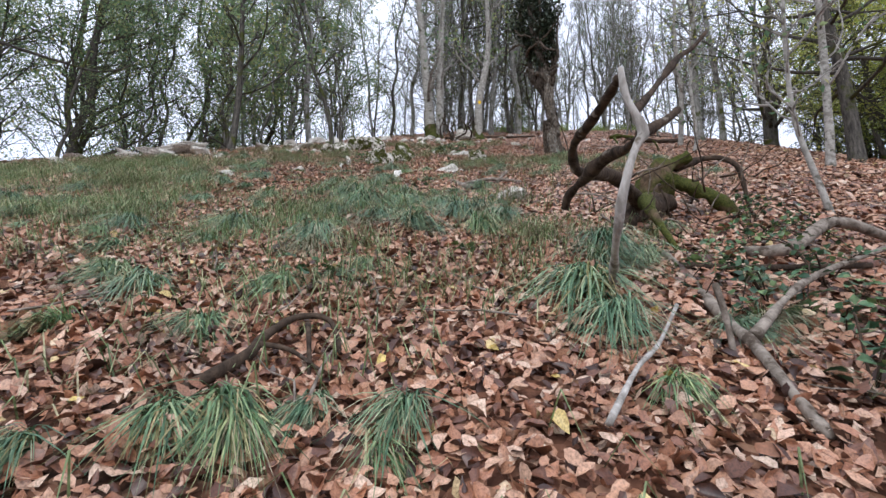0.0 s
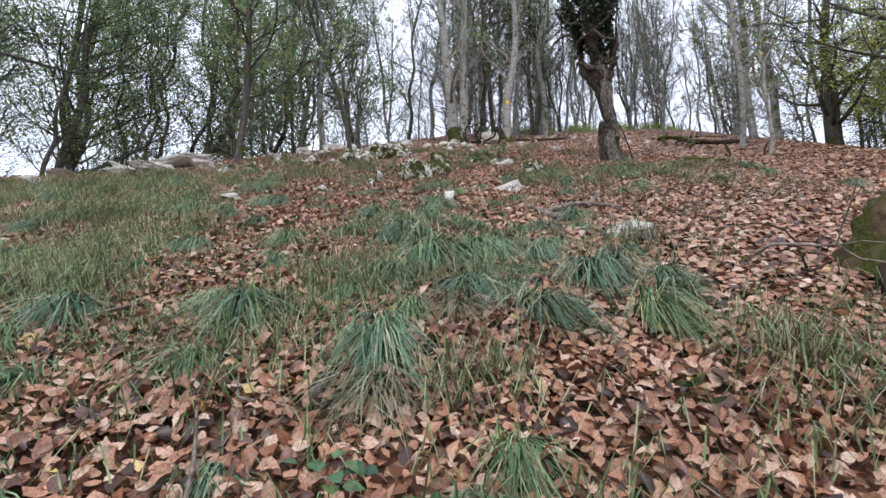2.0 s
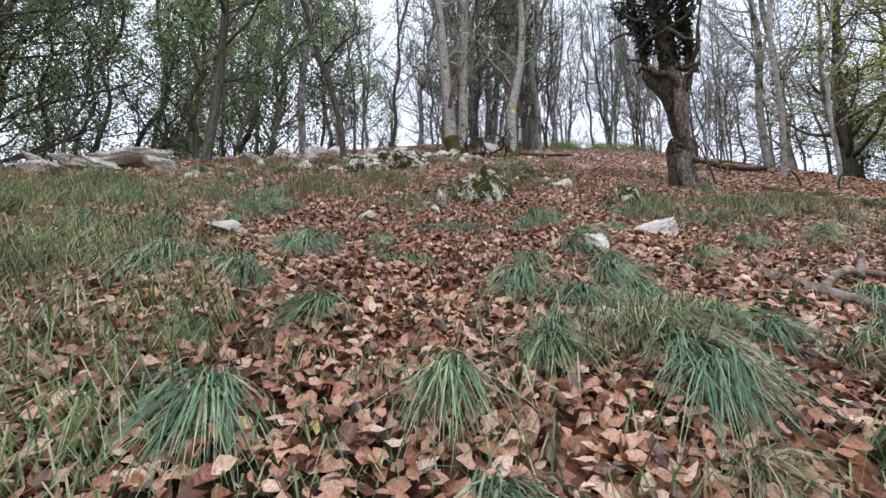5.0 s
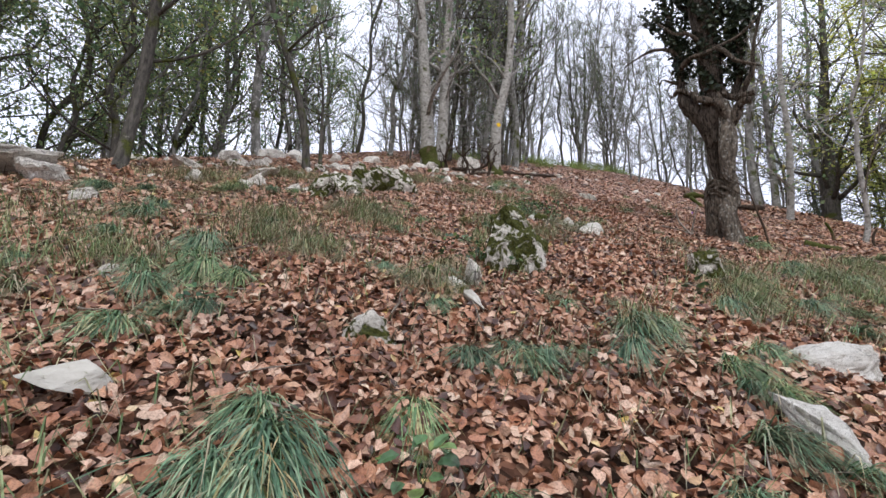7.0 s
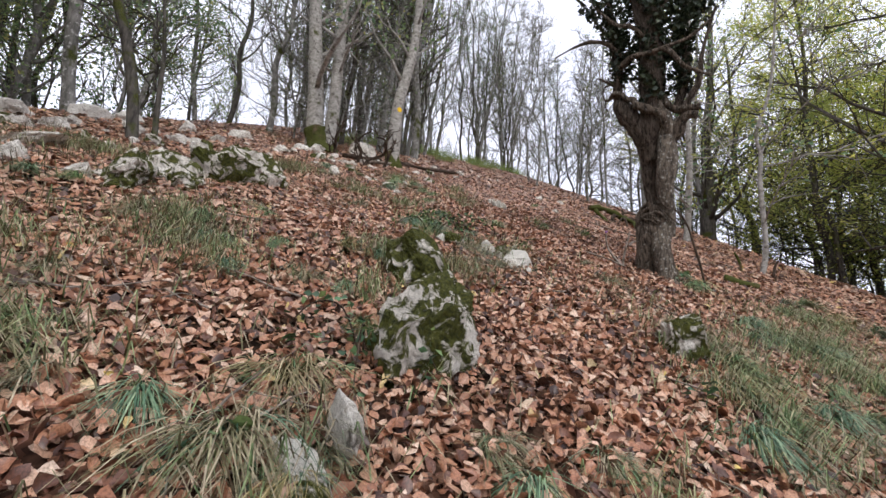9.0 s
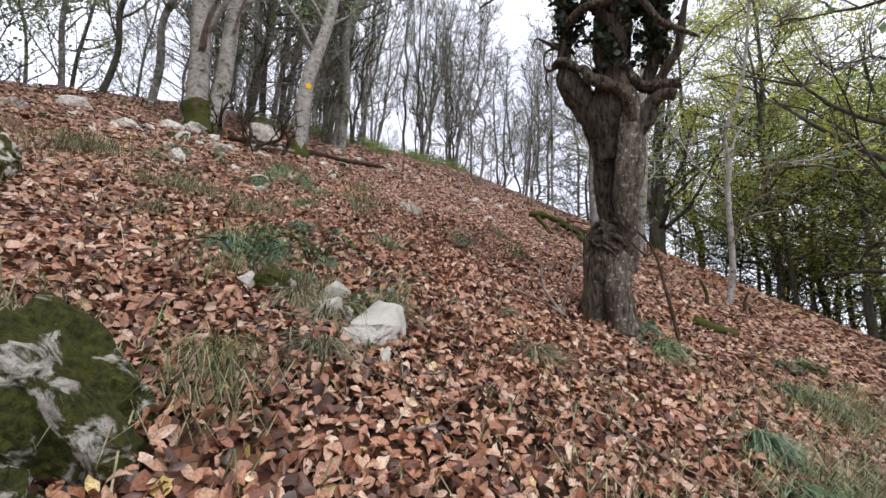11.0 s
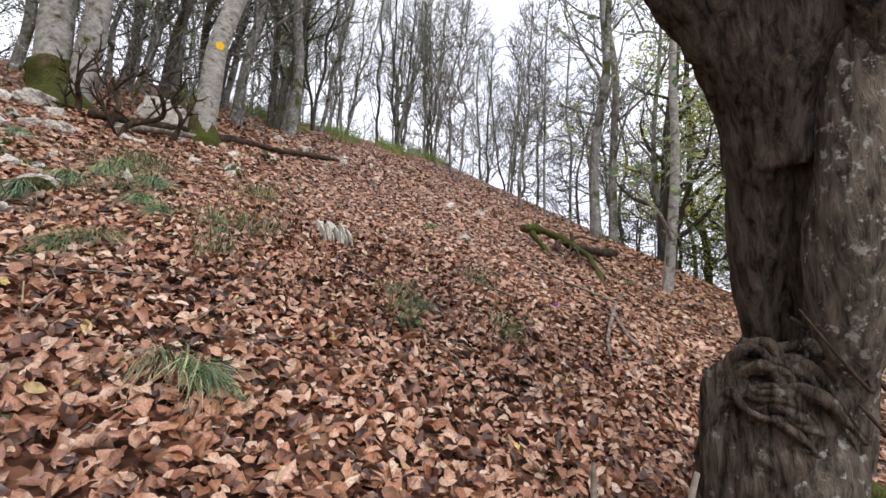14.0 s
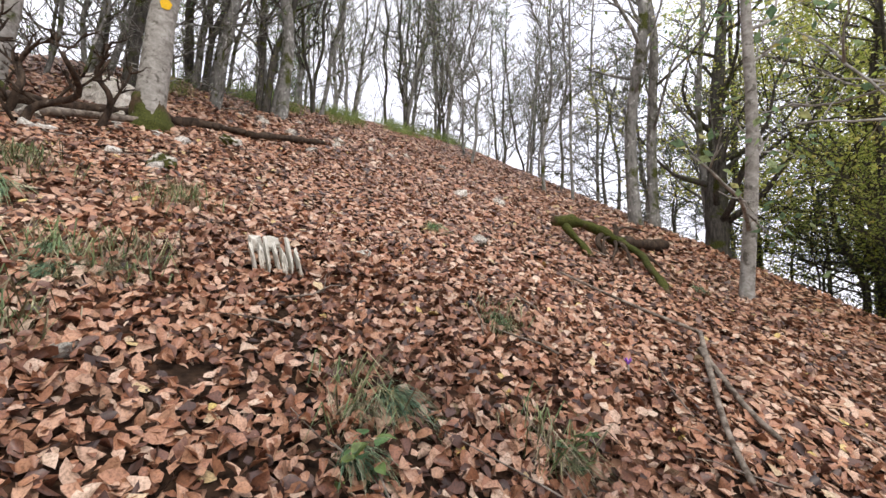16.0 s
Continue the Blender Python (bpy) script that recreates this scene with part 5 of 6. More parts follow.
solid("limb", [run(((-0.36, 2.3), (-0.38, 2.55), (-0.34, 2.8), (-0.37, 3.1), (-0.42, 3.6), (-0.5, 4.4)), [0.07, 0.065, 0.06, 0.06, 0.05, 0.02])], SHADEDBARK, pollard, sides=16, rough=0.5)
solid("limb", [run(((0.3, 2.1), (0.42, 2.4, 0.05), (0.48, 2.7, 0.05), (0.46, 3.1, 0.05), (0.5, 3.8, 0.1)), [0.06, 0.055, 0.05, 0.045, 0.02])], SHADEDBARK, pollard, sides=16, rough=0.5)
for pts in (((-0.3, 2.75, -0.15), (-0.13, 2.82, -0.22), (0.11, 2.81, -0.24), (0.28, 2.84, -0.22), (0.54, 2.92, -0.15), (0.8, 3.1, -0.1)), ((0.26, 2.83, -0.22), (0.36, 2.72, -0.24), (0.47, 2.55, -0.22), (0.62, 2.45, -0.2), (0.77, 2.35, -0.2)), ((-0.25, 2.9), (-0.41, 3.12, -0.1), (-0.64, 3.25, -0.1), (-0.9, 3.24, -0.12), (-1.2, 3.18, -0.1)), ((0.1, 3.0, -0.1), (-0.1, 3.2, -0.25), (-0.3, 3.3, -0.25), (-0.6, 3.7, -0.2)), ((0.1, 3.3), (0.35, 3.6, -0.1), (0.5, 4.0, -0.2), (0.9, 4.3, -0.2)), ((0.05, 3.6), (-0.3, 4.0, 0.1), (-0.5, 4.6, 0.1), (-0.6, 5.4, 0.2)), ((0.05, 4.0), (0.3, 4.6, 0.1), (0.4, 5.2, 0.2), (0.5, 6.0, 0.2))):
    solid("branch", [run(pts, [0.035, 0.032, 0.028, 0.022, 0.01])], OLDBARK, pollard, "thin crooked branch", 10, 0.5, 5)
for pts in (((-0.45, 2.42, -0.06), (-0.53, 2.4, -0.08), (-0.56, 2.5, -0.08), (-0.53, 2.6, -0.06), (-0.44, 2.62, -0.04)), ((-0.52, 2.42, -0.08), (-0.54, 2.33, -0.1), (-0.51, 2.24, -0.1)), ((-0.4, 2.6), (-0.52, 2.66, -0.1), (-0.62, 2.72, -0.1), (-0.66, 2.64, -0.1))):
    solid("twig", [run(pts, [0.016, 0.014, 0.012, 0.007])], ROTTEN, pollard, "dark curling twig", 7, 0.8, 5)
r = np.random.default_rng(5)
STEMS = (((0.06, 2.25), (0.05, 4.2), 0.24, 4200), ((0.05, 4.0), (0.03, 7.4), 0.26, 3000), ((-0.3, 2.62), (-0.42, 4.6), 0.17, 1200), ((0.4, 2.35), (0.45, 4.2), 0.19, 1500), ((-0.15, 2.9), (-0.75, 4.0), 0.2, 700), ((0.3, 2.8), (0.85, 3.6), 0.2, 700))
cloud = []
for (a0, u0), (a1, u1), wide, n in STEMS:
    u = r.random(n)
    up = u0 + (u1 - u0) * u
    ang = r.uniform(0, 2 * math.pi, n)
    lump = np.clip(0.55 + 0.75 * np.sin(3 * ang + up * 5.1) * np.sin(up * 6.3 + ang + a0 * 9), 0.12, 1.3)
    rad = wide * (0.25 + 0.75 * lump * np.sqrt(r.random(n))) * (1 + 0.5 * np.clip(up - 3, 0, 2))
    for a, h, q, w in zip(a0 + (a1 - a0) * u, up, rad, ang):
        cloud.append(pt(a + q * math.cos(w), h, q * math.sin(w)))
cloud = np.array(cloud)
part("ivy", leaf_cards(cloud, r.uniform(0.04, 0.075, len(cloud)), r, 0.2, "ivy", IVY, 1.1), pollard, "dense dark green ivy on the upper trunk")

solid("mossy_foot", [([(-0.1, -0.08, -0.25), (-0.03, -0.03, 0.05), (-0.01, 0.0, 0.4)], [0.34, 0.27, 0.19])], MOSSWOOD, blazed, "green moss round the foot", 18, 0.5)
solid("mossy_foot", [([(0.1, -0.1, -0.25), (0.1, -0.06, 0.1), (0.02, -0.02, 0.6)], [0.52, 0.4, 0.27])], MOSSWOOD, twin, "green moss round the foot", 20, 0.5)

# ---- dead wood ----


def branch(name, label, runs, material, sides=8, rough=0.2, category="branch"):
    """Fallen wood: one mesh of bent, tapered pieces."""
    t = Tubes()
    for pts, r0, r1 in runs:
        line = bend(pts, 4)
        t.add(line, taper(r0, r1, len(line)), sides, rough)
    return tagged(new(name, t.mesh(name, material)), label, category)


dead = tagged(new("uprooted_stump"), "uprooted mossy stump with bent bare limbs standing up", "stump")
o = Vector((1.9, 4.0, gz(1.9, 4.0)))
dead.matrix_basis = pose(*o)


def off(*pts):
    return [tuple(Vector(p) - o) for p in pts]


solid("bare_limb", [(off((0.98, 2.7, 1.36), (0.88, 2.4, 1.43), (0.79, 2.08, 1.57), (0.79, 1.97, 1.75), (0.86, 1.97, 1.96), (0.9, 1.98, 2.03), (0.87, 1.97, 2.11), (0.84, 1.97, 2.18), (0.83, 1.98, 2.25), (0.83, 2.0, 2.36)), [0.022, 0.02, 0.018, 0.019, 0.019, 0.025, 0.019, 0.017, 0.018, 0.015])], PALEWOOD, dead, "pale barkless upright limb", 14, 0.6, 5)
solid("bent_limb", [(off((1.75, 4.0, 2.25), (1.45, 3.7, 2.38), (1.29, 3.5, 2.36), (1.12, 3.3, 2.3), (1.03, 3.24, 2.28), (0.96, 3.2, 2.29), (0.91, 3.12, 2.35), (0.89, 2.98, 2.4), (0.89, 2.6, 2.39), (0.88, 2.3, 2.38), (0.85, 2.08, 2.36)), [0.06, 0.05, 0.045, 0.036, 0.033, 0.034, 0.036, 0.033, 0.03, 0.025, 0.018])], ROTTEN, dead, "dark limb bent like a hook", 16, 0.5, 5)
solid("long_limb", [(off((0.86, 1.97, 2.12), (0.93, 2.05, 2.2), (1.01, 2.12, 2.29), (1.19, 2.28, 2.51), (1.33, 2.38, 2.67), (1.43, 2.44, 2.75), (1.56, 2.5, 2.9)), [0.018, 0.02, 0.019, 0.018, 0.018, 0.014, 0.006])], ROTTEN, dead, sides=12, rough=0.6, steps=4)
solid("short_limb", [(off((0.91, 1.98, 2.03), (0.98, 2.02, 2.08), (1.05, 2.06, 2.13), (1.14, 2.12, 2.21)), [0.02, 0.021, 0.019, 0.016])], ROTTEN, dead, sides=10, rough=0.6, steps=5)
solid("arched_limb", [(off((0.86, 3.2, 2.0), (0.88, 3.12, 2.08), (0.94, 2.85, 2.15), (0.98, 2.6, 2.17), (0.99, 2.42, 2.13), (0.95, 2.2, 2.08), (0.91, 2.0, 2.05)), [0.022, 0.032, 0.036, 0.036, 0.03, 0.024, 0.02])], ROTTEN, dead, "thick dark limb rising towards a fork", 16, 0.8, 5)
solid("stump", [(off((2.05, 4.75, 2.2), (2.12, 4.68, 2.5), (2.25, 4.6, 2.75), (2.5, 4.5, 2.9)), [0.19, 0.16, 0.13, 0.05])], MOSSWOOD, dead, "mossy broken stump", 24, 1.0)
solid("stump_body", [(off((1.42, 3.75, 1.8), (1.6, 3.95, 2.05), (1.85, 4.2, 2.25), (2.2, 4.5, 2.4)), [0.05, 0.08, 0.1, 0.1])], ROTTEN, dead, "dark rotten heart of the stump", 22, 1.0)
solid("root", [(off((2.3, 4.6, 2.7), (2.5, 4.6, 2.62), (2.75, 4.6, 2.5), (3.08, 4.61, 2.24)), [0.08, 0.075, 0.065, 0.05])], MOSSWOOD, dead, sides=16, rough=0.7)
solid("root", [(off((2.4, 4.6, 2.8), (2.75, 4.75, 2.96), (2.95, 4.68, 2.94), (3.06, 4.6, 2.78), (3.08, 4.55, 2.3)), [0.05, 0.03, 0.03, 0.025, 0.015])], ROTTEN, dead, sides=9, rough=0.5, steps=4)
solid("root", [(off((1.8, 4.0, 2.3), (1.65, 3.6, 2.1), (1.7, 3.3, 1.7)), [0.06, 0.045, 0.02])], MOSSWOOD, dead, sides=12, rough=0.6, steps=4)
rr = random.Random(12)
for k in range(34):
    q = Vector((rr.uniform(1.1, 3.1), rr.uniform(3.3, 4.7), 0))
    q.z = gz(q.x, q.y) + rr.uniform(0.05, 0.5)
    line = wander(q - o, (rr.gauss(0, 1), rr.gauss(0, 0.6), rr.gauss(0.1, 0.5)), rr.uniform(0.3, 0.8), 6, 0.3, rr)
    t = Tubes()
    t.add(line, taper(rr.uniform(0.006, 0.014), 0.003, 7), 5)
    part("twig", t.mesh("twig", DEADWOOD if k % 2 else ROTTEN), dead)
branch("fallen_branch", "forked grey branch lying across leaves and brambles", [([(1.54, 3.2, 1.68), (1.43, 2.6, 1.37), (1.31, 2.14, 1.18), (1.27, 1.94, 1.09), (1.22, 1.73, 0.98), (1.18, 1.5, 0.83)], 0.03, 0.022), ([(1.3, 1.98, 1.13), (1.6, 2.22, 1.28), (2.03, 2.53, 1.45), (2.95, 3.04, 1.7)], 0.025, 0.016), ([(1.19, 1.95, 1.0), (1.17, 1.95, 1.2), (1.15, 1.97, 1.35)], 0.018, 0.013)], DEADWOOD, 10, 0.6)
branch("stick", "pale broken stick lying on the leaves", [([(0.49, 1.45, 0.88), (0.7, 1.73, 1.02), (0.86, 1.9, 1.1), (1.09, 2.19, 1.27)], 0.012, 0.008)], PALEWOOD, 8, 0.5)
branch("root", "curved root half buried in leaves", [([(-0.95, 1.7, 0.93), (-0.76, 1.83, 1.05), (-0.74, 1.94, 1.12), (-0.66, 2.11, 1.21), (-0.51, 2.12, 1.2), (-0.42, 1.96, 1.06)], 0.027, 0.01), ([(-0.6, 2.1, 1.18), (-0.55, 1.95, 1.12), (-0.5, 1.8, 0.98)], 0.016, 0.006), ([(-0.74, 1.9, 1.1), (-0.6, 1.86, 1.08), (-0.45, 1.8, 1.0)], 0.014, 0.005)], ROTTEN, category="root")
branch("fallen_log", "peeling bark-covered log beside brambles", [([(2.1, 3.2, 1.68), (2.4, 3.15, 1.72), (3.0, 3.5, 1.98), (3.4, 3.5, 1.86)], 0.05, 0.04)], DEADWOOD, category="log")
branch("fallen_branch", "dark thin branch lying on the ground", [([(1.5, 2.94, 1.56), (1.99, 2.89, 1.54), (2.7, 2.92, 1.56)], 0.025, 0.02)], ROTTEN)
branch("fallen_branch", "pale weathered branch lying among leaves", [([(0.15, 6.65, 3.33), (0.26, 6.34, 3.19), (0.4, 6.05, 3.05)], 0.045, 0.03), ([(0.26, 6.34, 3.19), (0.7, 6.6, 3.36), (1.15, 6.55, 3.3)], 0.03, 0.02), ([(0.8, 6.6, 3.32), (0.95, 6.7, 3.52)], 0.03, 0.02)], DEADWOOD)
for k, pts in enumerate((((2.85, 19.7, 0), (3.5, 20.2, 0), (4.3, 20.6, 0)), ((1.75, 19.6, 0), (2.4, 19.9, 0), (3.0, 19.8, 0)), ((0.1, 18.7, 0), (0.7, 19.1, 0), (1.3, 19.5, 0)))):
    branch("fallen_log", "rotting fallen log at the foot of the beech", [([(a, b, gz(a, b) + 0.1) for a, b, c in pts], 0.075, 0.055)], ROTTEN, 10, 0.7, category="log")
def above(*pts):
    return [(a, b, gz(a, b) + c) for a, b, c in pts]


branch("fallen_branch", "thick mossy branch fallen on the slope", [(above((6.2, 16.4, 0.28), (6.55, 16.3, 0.3), (6.9, 16.2, 0.24), (7.15, 16.1, 0.16)), 0.065, 0.08), (above((7.1, 16.1, 0.2), (7.0, 15.7, 0.16), (6.6, 15.2, 0.1), (6.3, 14.85, 0.03)), 0.06, 0.03), (above((6.35, 16.35, 0.25), (6.3, 16.0, 0.1), (6.25, 15.8, 0.0)), 0.04, 0.05)], MOSSWOOD, 16, 0.7)
branch("root", "dark rotten roots under a mossy branch", [(above((7.1, 16.1, 0.2), (6.85, 15.75, 0.15), (6.55, 15.45, 0.02)), 0.03, 0.015), (above((7.05, 16.1, 0.18), (6.75, 15.85, 0.13), (6.4, 15.65, 0.02)), 0.03, 0.012), (above((7.0, 16.15, 0.2), (6.65, 15.95, 0.2), (6.45, 15.8, 0.05)), 0.025, 0.012), (above((7.15, 16.1, 0.2), (7.1, 15.6, 0.14), (6.95, 15.2, 0.02)), 0.03, 0.012), (above((7.1, 16.15, 0.15), (7.2, 16.2, 0.32), (7.22, 16.25, 0.4)), 0.05, 0.02), (above((6.9, 16.2, 0.2), (6.6, 16.0, 0.12), (6.55, 15.7, 0.02)), 0.05, 0.02)], ROTTEN, 9, 0.7, category="root")
branch("fallen_log", "dark rotten log lying behind a mossy branch", [(above((7.15, 16.15, 0.18), (7.8, 16.4, 0.16), (8.5, 16.6, 0.12), (9.1, 16.7, 0.1)), 0.07, 0.09), (above((7.2, 16.2, 0.3), (7.7, 16.45, 0.36), (8.6, 16.7, 0.3)), 0.025, 0.012)], ROTTEN, 12, 0.7, category="log")
branch("fallen_log", "pale barkless log lying behind the painted beech", [(above((0.55, 18.35, 0.1), (1.0, 18.6, 0.12), (1.5, 18.85, 0.12)), 0.05, 0.045)], DEADWOOD, 10, 0.5, category="log")


def lying(*pts, up=0.075):
    return [(a, b, gz(a, b) + up) for a, b in pts]


branch("stick", "long thin grey branch lying on the leaves", [(lying((5.13, 15.2), (5.33, 14.77), (5.45, 14.4), (5.64, 14.15)), 0.012, 0.018), (lying((5.64, 14.15), (4.82, 13.61), (4.3, 13.25), (4.0, 13.0)), 0.02, 0.014), (lying((5.2, 13.9), (4.75, 13.4), (4.6, 13.15)), 0.02, 0.014)], DEADWOOD)
branch("stick", "thin stick lying below the old tree", [(lying((2.1, 12.0), (2.25, 11.75), (2.31, 11.5)), 0.012, 0.008)], DEADWOOD)
branch("dead_branch", "bare brown branch leaning against the old trunk", [([(3.12, 10.98, gz(3.12, 10.98) - 0.02), (3.1, 11.02, 5.7), (3.04, 11.06, 6.0), (2.96, 11.1, 6.3), (2.84, 11.22, 6.52), (2.72, 11.36, 6.66)], 0.018, 0.007), ([(2.96, 11.1, 6.3), (2.86, 11.12, 6.26), (2.7, 11.2, 6.42)], 0.011, 0.004), ([(2.84, 11.22, 6.52), (2.72, 11.18, 6.46), (2.62, 11.3, 6.68)], 0.009, 0.003), ([(2.9, 11.15, 6.45), (2.8, 11.05, 6.35), (2.76, 11.02, 6.2)], 0.008, 0.003)], ROTTEN)
branch("dead_branch", "crooked grey branch standing in the leaves", [([(2.38, 11.57, gz(2.38, 11.57) - 0.02), (2.37, 11.58, 5.8), (2.44, 11.52, 6.18)], 0.02, 0.01), ([(2.38, 11.57, 5.68), (2.26, 11.72, 5.95), (2.24, 11.74, 6.17)], 0.02, 0.008)], DEADWOOD)
branch("fallen_log", "short mossy log beyond the old tree", [(lying((4.6, 11.75), (4.75, 11.62), (5.0, 11.5), up=0.06), 0.07, 0.06)], MOSSWOOD, category="log")
branch("stump", "thin broken stub standing on the slope", [(lying((6.05, 12.4), up=-0.05) + [(6.0, 12.38, gz(6, 12.38) + 0.2)] + [(5.9, 12.4, gz(5.9, 12.4) + 0.36)], 0.035, 0.02)], MOSSWOOD, category="stump")
branch("stump", "thin broken stub standing on the slope", [(lying((6.75, 12.25), up=-0.05) + [(6.77, 12.25, gz(6.77, 12.25) + 0.2), (6.85, 12.22, gz(6.85, 12.22) + 0.38)], 0.03, 0.02)], ROTTEN, category="stump")
stand_tree("leafy", -10.5, 4.6, 0.8, which=0)
branch("hanging_branch", "long bare branch reaching in over the grass", [([(-10.45, 4.65, 6.2), (-9.4, 5.9, 6.35), (-8.59, 6.81, 6.28), (-7.92, 7.58, 6.24), (-7.3, 8.19, 6.23), (-6.83, 8.58, 6.26), (-6.4, 8.9, 6.61)], 0.05, 0.012), ([(-7.92, 7.58, 6.24), (-7.6, 7.7, 6.4), (-7.2, 7.9, 6.6)], 0.012, 0.005)], DARKBARK)

# twigs strewn over the litter
rr = random.Random(77)
strewn = Tubes()
for k in range(420):
    u = rr.random()
    px, py = rr.uniform(-6, 6.5), rr.uniform(0, 19)
    a, length = rr.uniform(0, math.pi), rr.uniform(0.15, 0.7)
    pts = []
    for i in range(5):
        qx = px + math.cos(a) * length * (i / 4 - 0.5) + rr.gauss(0, 0.015)
        qy = py + math.sin(a) * length * (i / 4 - 0.5) + rr.gauss(0, 0.015)
        pts.append((qx, qy, gz(qx, qy) + 0.06 + rr.uniform(0, 0.02)))
    strewn.add(pts, taper(rr.uniform(0.003, 0.009), 0.002, 5), 4)
tagged(new("twigs", strewn.mesh("twigs", DEADWOOD)), "thin dead twigs strewn over the leaves", "twigs", kind="stuff")


def bramble(px, py, seed, stems=4, reach=0.8):
    """Thin arching stems with toothed leaves in threes."""
    rr = random.Random(seed)
    ob = new("bramble")
    ob.matrix_basis = pose(px, py, gz(px, py))
    leaves = []
    for _ in range(stems):
        a = rr.uniform(0, 2 * math.pi)
        line = bend([(0, 0, -0.03), (math.cos(a) * reach * 0.3, math.sin(a) * reach * 0.3, 0.22 + 0.48 * math.sin(a) * reach * 0.3), (math.cos(a) * reach * 0.7, math.sin(a) * reach * 0.7, 0.2 + 0.48 * math.sin(a) * reach * 0.7), (math.cos(a) * reach, math.sin(a) * reach, 0.03 + 0.48 * math.sin(a) * reach)], 4)
        t = Tubes()
        t.add(line, taper(0.006, 0.003, len(line)), 5)
        part("stem", t.mesh("stem", ROTTEN), ob)
        for q in line[2:]:
            for _ in range(3):
                leaves.append(tuple(q + Vector((rr.gauss(0, 0.04), rr.gauss(0, 0.04), rr.gauss(0.02, 0.02)))))
    part("foliage", leaf_cards(np.array(leaves), np.full(len(leaves), 0.036), np.random.default_rng(seed), 0.6, "foliage", BROAD, 1.4), ob)
    tagged(ob, "low bramble with arching stems and green leaves", "bramble", "brambles by the fallen wood")


for k, (px, py) in enumerate(((1.75, 2.5), (2.3, 2.8), (2.5, 2.2), (1.6, 1.8), (2.9, 4.3), (2.5, 3.7), (-1.6, 9.4), (0.3, 12.2), (-0.2, 11.95))):
    bramble(px, py, 300 + k, 3 + k % 3, 0.4 + 0.12 * (k % 3))

# ---- paint mark, flower, small plants ----
mv, mf = [], []
foot = Vector(at_ground(1.55, 19.05))
for i in range(9):
    for j in range(9):
        u, w = (i - 4) / 4, (j - 4) / 4
        q = max(abs(u), abs(w)) / max(math.hypot(u, w), 1e-6) if (u or w) else 1
        u, w = u * q, w * q
        a = -math.pi / 2 + 0.05 + 0.4 * u * (1 + 0.1 * math.sin(5 * w))
        mv.append(foot + Vector((0.03 + 0.176 * math.cos(a), 0.176 * math.sin(a), 1.68 + 0.075 * w)))
for i in range(8):
    for j in range(8):
        k = 9 * i + j
        mf.append((k, k + 9, k + 10, k + 1))
tagged(new("trail_mark", mesh_of("trail_mark", mv, mf, BLAZE, True)), "yellow painted trail mark on the beech trunk", "trail mark")


def leaf_outline(L, W, d, s, up, base, droop):
    """Six-sided leaf with a sunken midrib."""
    q = lambda a, b, c: base + d * (L * a) + s * (W * b) + up * (L * c)
    return [q(0, 0, 0), q(0.3, 0.42, 0.08 - droop * 0.1), q(0.68, 0.36, 0.06 - droop * 0.45), q(1, 0, -droop), q(0.68, -0.36, 0.06 - droop * 0.45), q(0.3, -0.42, 0.08 - droop * 0.1), q(0.5, 0, -droop * 0.25)]


def plant_mesh(seed, leaves, size):
    rr = random.Random(seed)
    v, f = [], []
    for k in range(leaves):
        a = rr.uniform(0, 2 * math.pi)
        d = Vector((math.cos(a), math.sin(a), rr.uniform(0.0, 0.5))).normalized()
        s = d.cross(Vector((rr.gauss(0, 0.25), rr.gauss(0, 0.25), 1))).normalized()
        base = Vector((math.cos(a) * rr.uniform(0.01, 0.12), math.sin(a) * rr.uniform(0.01, 0.12), rr.uniform(0.03, 0.16)))
        n0 = len(v)
        v += leaf_outline(size * rr.uniform(0.7, 1.2), size * rr.uniform(0.7, 1.0), d, s, s.cross(d), base, rr.uniform(0.0, 0.5))
        f += [(n0 + i, n0 + (i + 1) % 6, n0 + 6) for i in range(6)]
        n0 = len(v)
        v += [Vector((0, 0, 0)), Vector((0.004, 0, 0)), base]
        f.append((n0, n0 + 1, n0 + 2))
    return mesh_of("leafy_plant", v, f, BROAD)


PLANTS = [plant_mesh(s, 10 + 3 * (s % 3), 0.06) for s in range(5)]
PLANT_SPOTS = ((-1.07, 2.96), (-0.86, 2.69), (-0.79, 2.8), (0.21, 3.32), (-2.19, 5.75), (-0.75, 5.82), (-1.14, 5.66), (-0.33, 6.03), (0.43, 12.27), (0.96, 11.71), (-0.14, 12.23), (2.88, 11.16), (1.47, 1.7), (1.63, 2.22), (1.78, 2.27), (1.62, 2.39), (1.79, 3.15), (1.95, 2.17), (3.15, 11.32), (3.24, 13.23), (2.55, 13.42), (-2.43, 7.05), (-3.46, 8.23), (-2.26, 8.72), (0.12, 8.88), (-1.84, 9.28), (1.9, 2.6), (2.2, 2.5), (1.4, 2.8))
for k, (px, py) in enumerate(PLANT_SPOTS):
    ob = new("leafy_plant", PLANTS[k % 5])
    ob.matrix_basis = pose(px, py, gz(px, py) + 0.01, 22, 0, 67 * k)
    ob.scale = (1, 1, 1)
    tagged(ob, "low broad-leaved green plant among fallen leaves", "plant", "low plants")

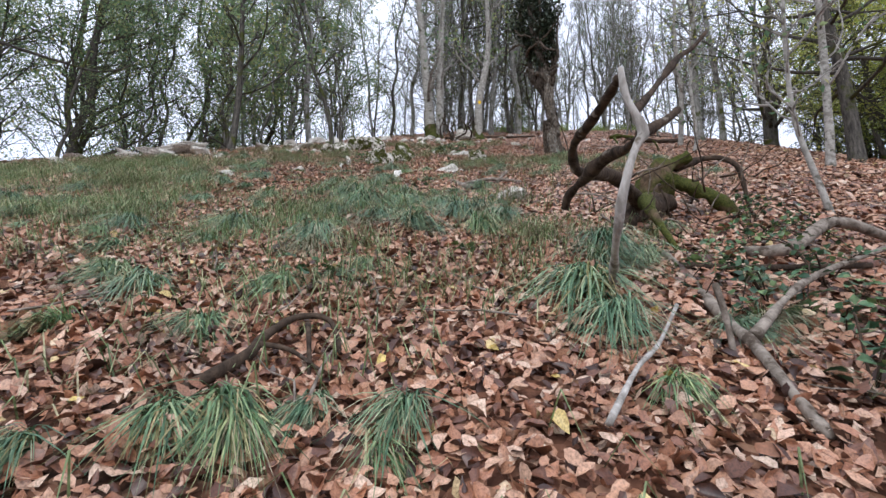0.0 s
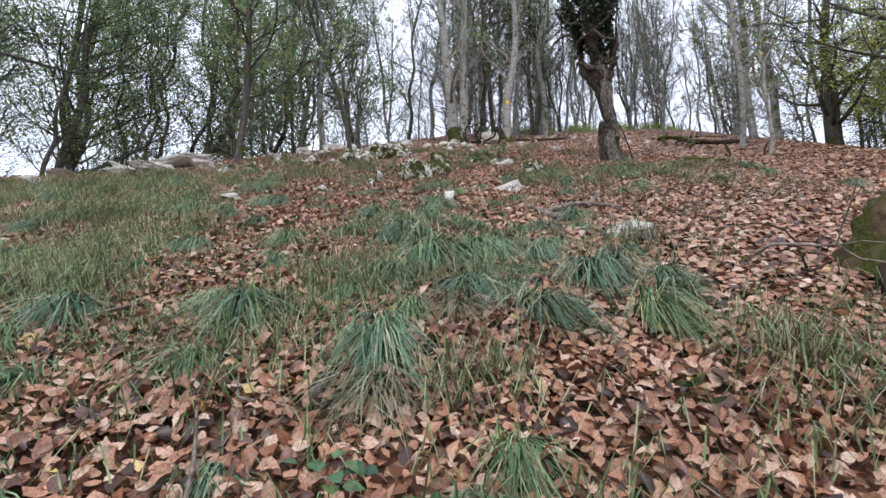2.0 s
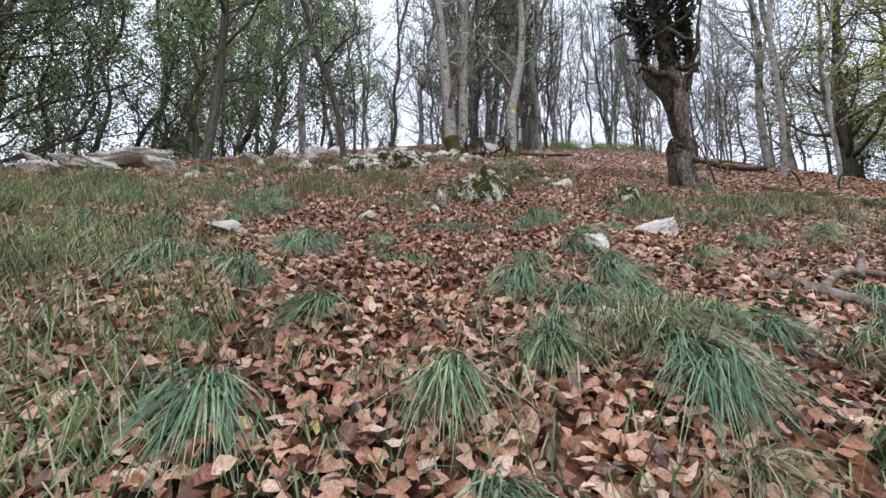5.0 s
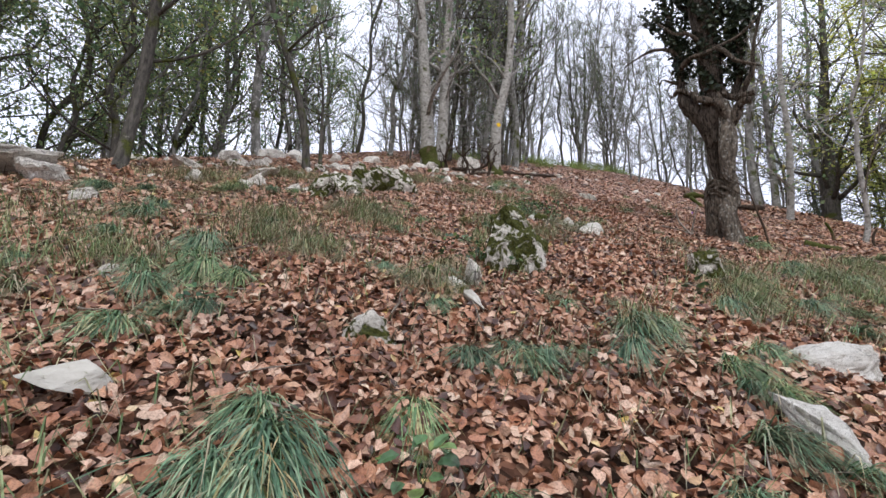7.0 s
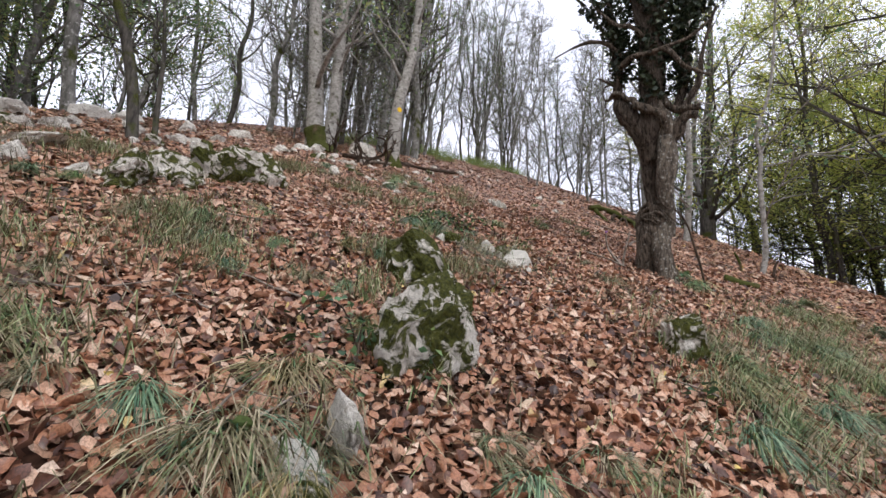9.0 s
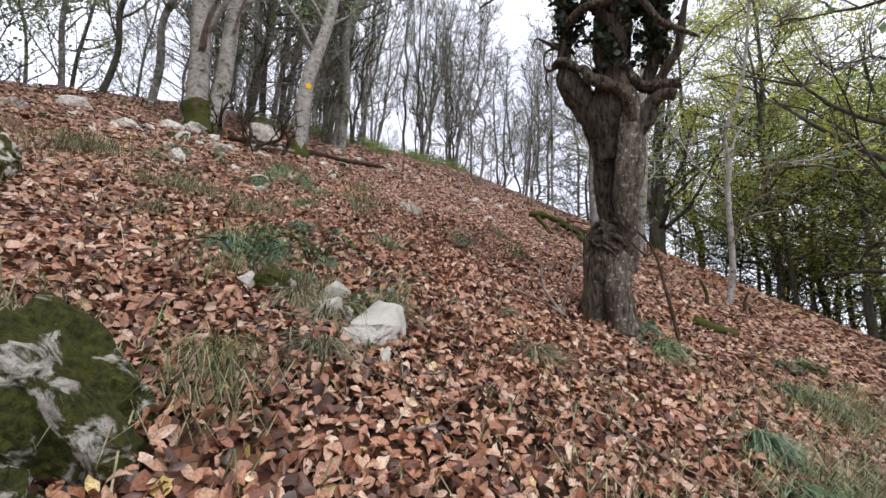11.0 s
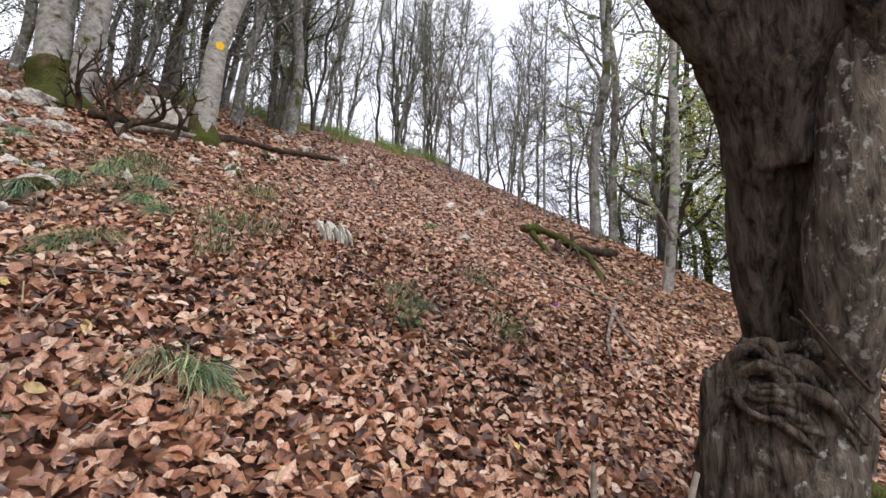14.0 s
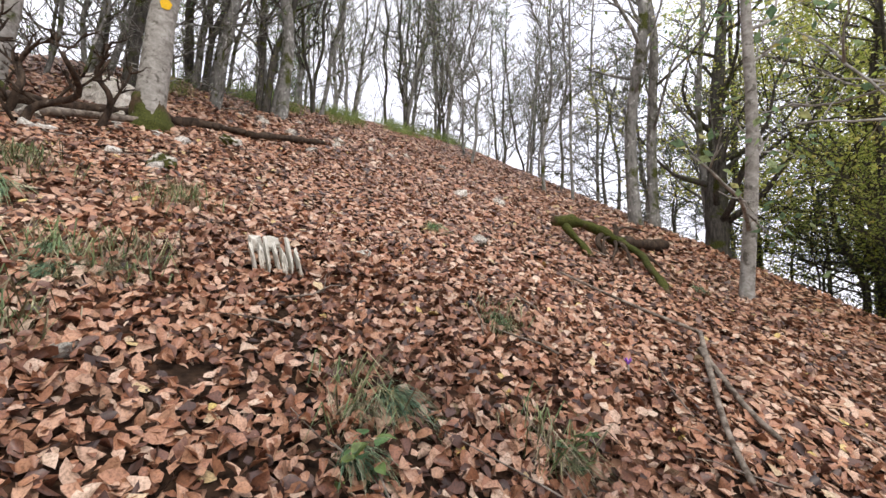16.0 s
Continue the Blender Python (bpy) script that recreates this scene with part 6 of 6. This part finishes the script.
fv, ff = [], []
for k in range(6):
    a = 2 * math.pi * k / 6
    d, s = Vector((math.cos(a), math.sin(a), 0)), Vector((-math.sin(a), math.cos(a), 0))
    n0 = len(fv)
    fv += [Vector((0, 0, 0.03)), d * 0.014 + s * 0.008 + Vector((0, 0, 0.05)), d * 0.026 + Vector((0, 0, 0.075)), d * 0.014 - s * 0.008 + Vector((0, 0, 0.05))]
    ff += [(n0, n0 + 1, n0 + 2), (n0, n0 + 2, n0 + 3)]
crocus = tagged(new("crocus"), "single violet autumn crocus among brown leaves", "flower")
crocus.matrix_basis = pose(4.17, 13.71, gz(4.17, 13.71) + 0.05)
part("petals", mesh_of("petals", fv, ff, PETAL), crocus)
stalk = Tubes()
stalk.add([(0, 0, -0.06), (0.003, 0, 0), (0, 0, 0.035)], [0.004, 0.004, 0.005], 6)
part("stalk", stalk.mesh("stalk", PALE), crocus, "pale stalk")

# ---- single leaves lying loose on the litter along the way ----
def loose_leaf(seed):
    rr = random.Random(seed)
    L, W, cup, curl = 0.085, 0.05, rr.uniform(-0.3, 0.6), rr.uniform(-0.3, 0.5)
    v, f = [], []
    for i in range(6):
        u = i / 5
        w = W * 0.5 * math.sin(math.pi * (0.06 + 0.94 * u) ** 0.85) * (1 if i < 5 else 0.02)
        for k in (-1, -0.5, 0, 0.5, 1):
            v.append((L * (u - 0.5), w * k, cup * w * k * k + curl * L * (u - 0.4) ** 2 + 0.004 * math.sin(9 * u + 3 * k)))
    for i in range(5):
        for k in range(4):
            a = 5 * i + k
            f.append((a, a + 5, a + 6, a + 1))
    return mesh_of("leaf", v, f, LOOSE, True)


LEAVES = [loose_leaf(k) for k in range(8)]
rr = random.Random(4)
count = 0
while count < 280:
    k = rr.randrange(len(WAY) - 1)
    u = rr.random()
    px = WAY[k][0] + (WAY[k + 1][0] - WAY[k][0]) * u + rr.gauss(0.4, 1.1)
    py = WAY[k][1] + (WAY[k + 1][1] - WAY[k][1]) * u + 1.6 + rr.gauss(0, 0.7)
    ob = part("leaf", LEAVES[count % 8], carpet)
    ob.matrix_basis = pose(px, py, gz(px, py) + 0.065, 26 + rr.gauss(0, 18), rr.gauss(0, 18), rr.uniform(0, 360))
    q = rr.uniform(0.7, 1.15)
    ob.scale = (q, q, q)
    count += 1
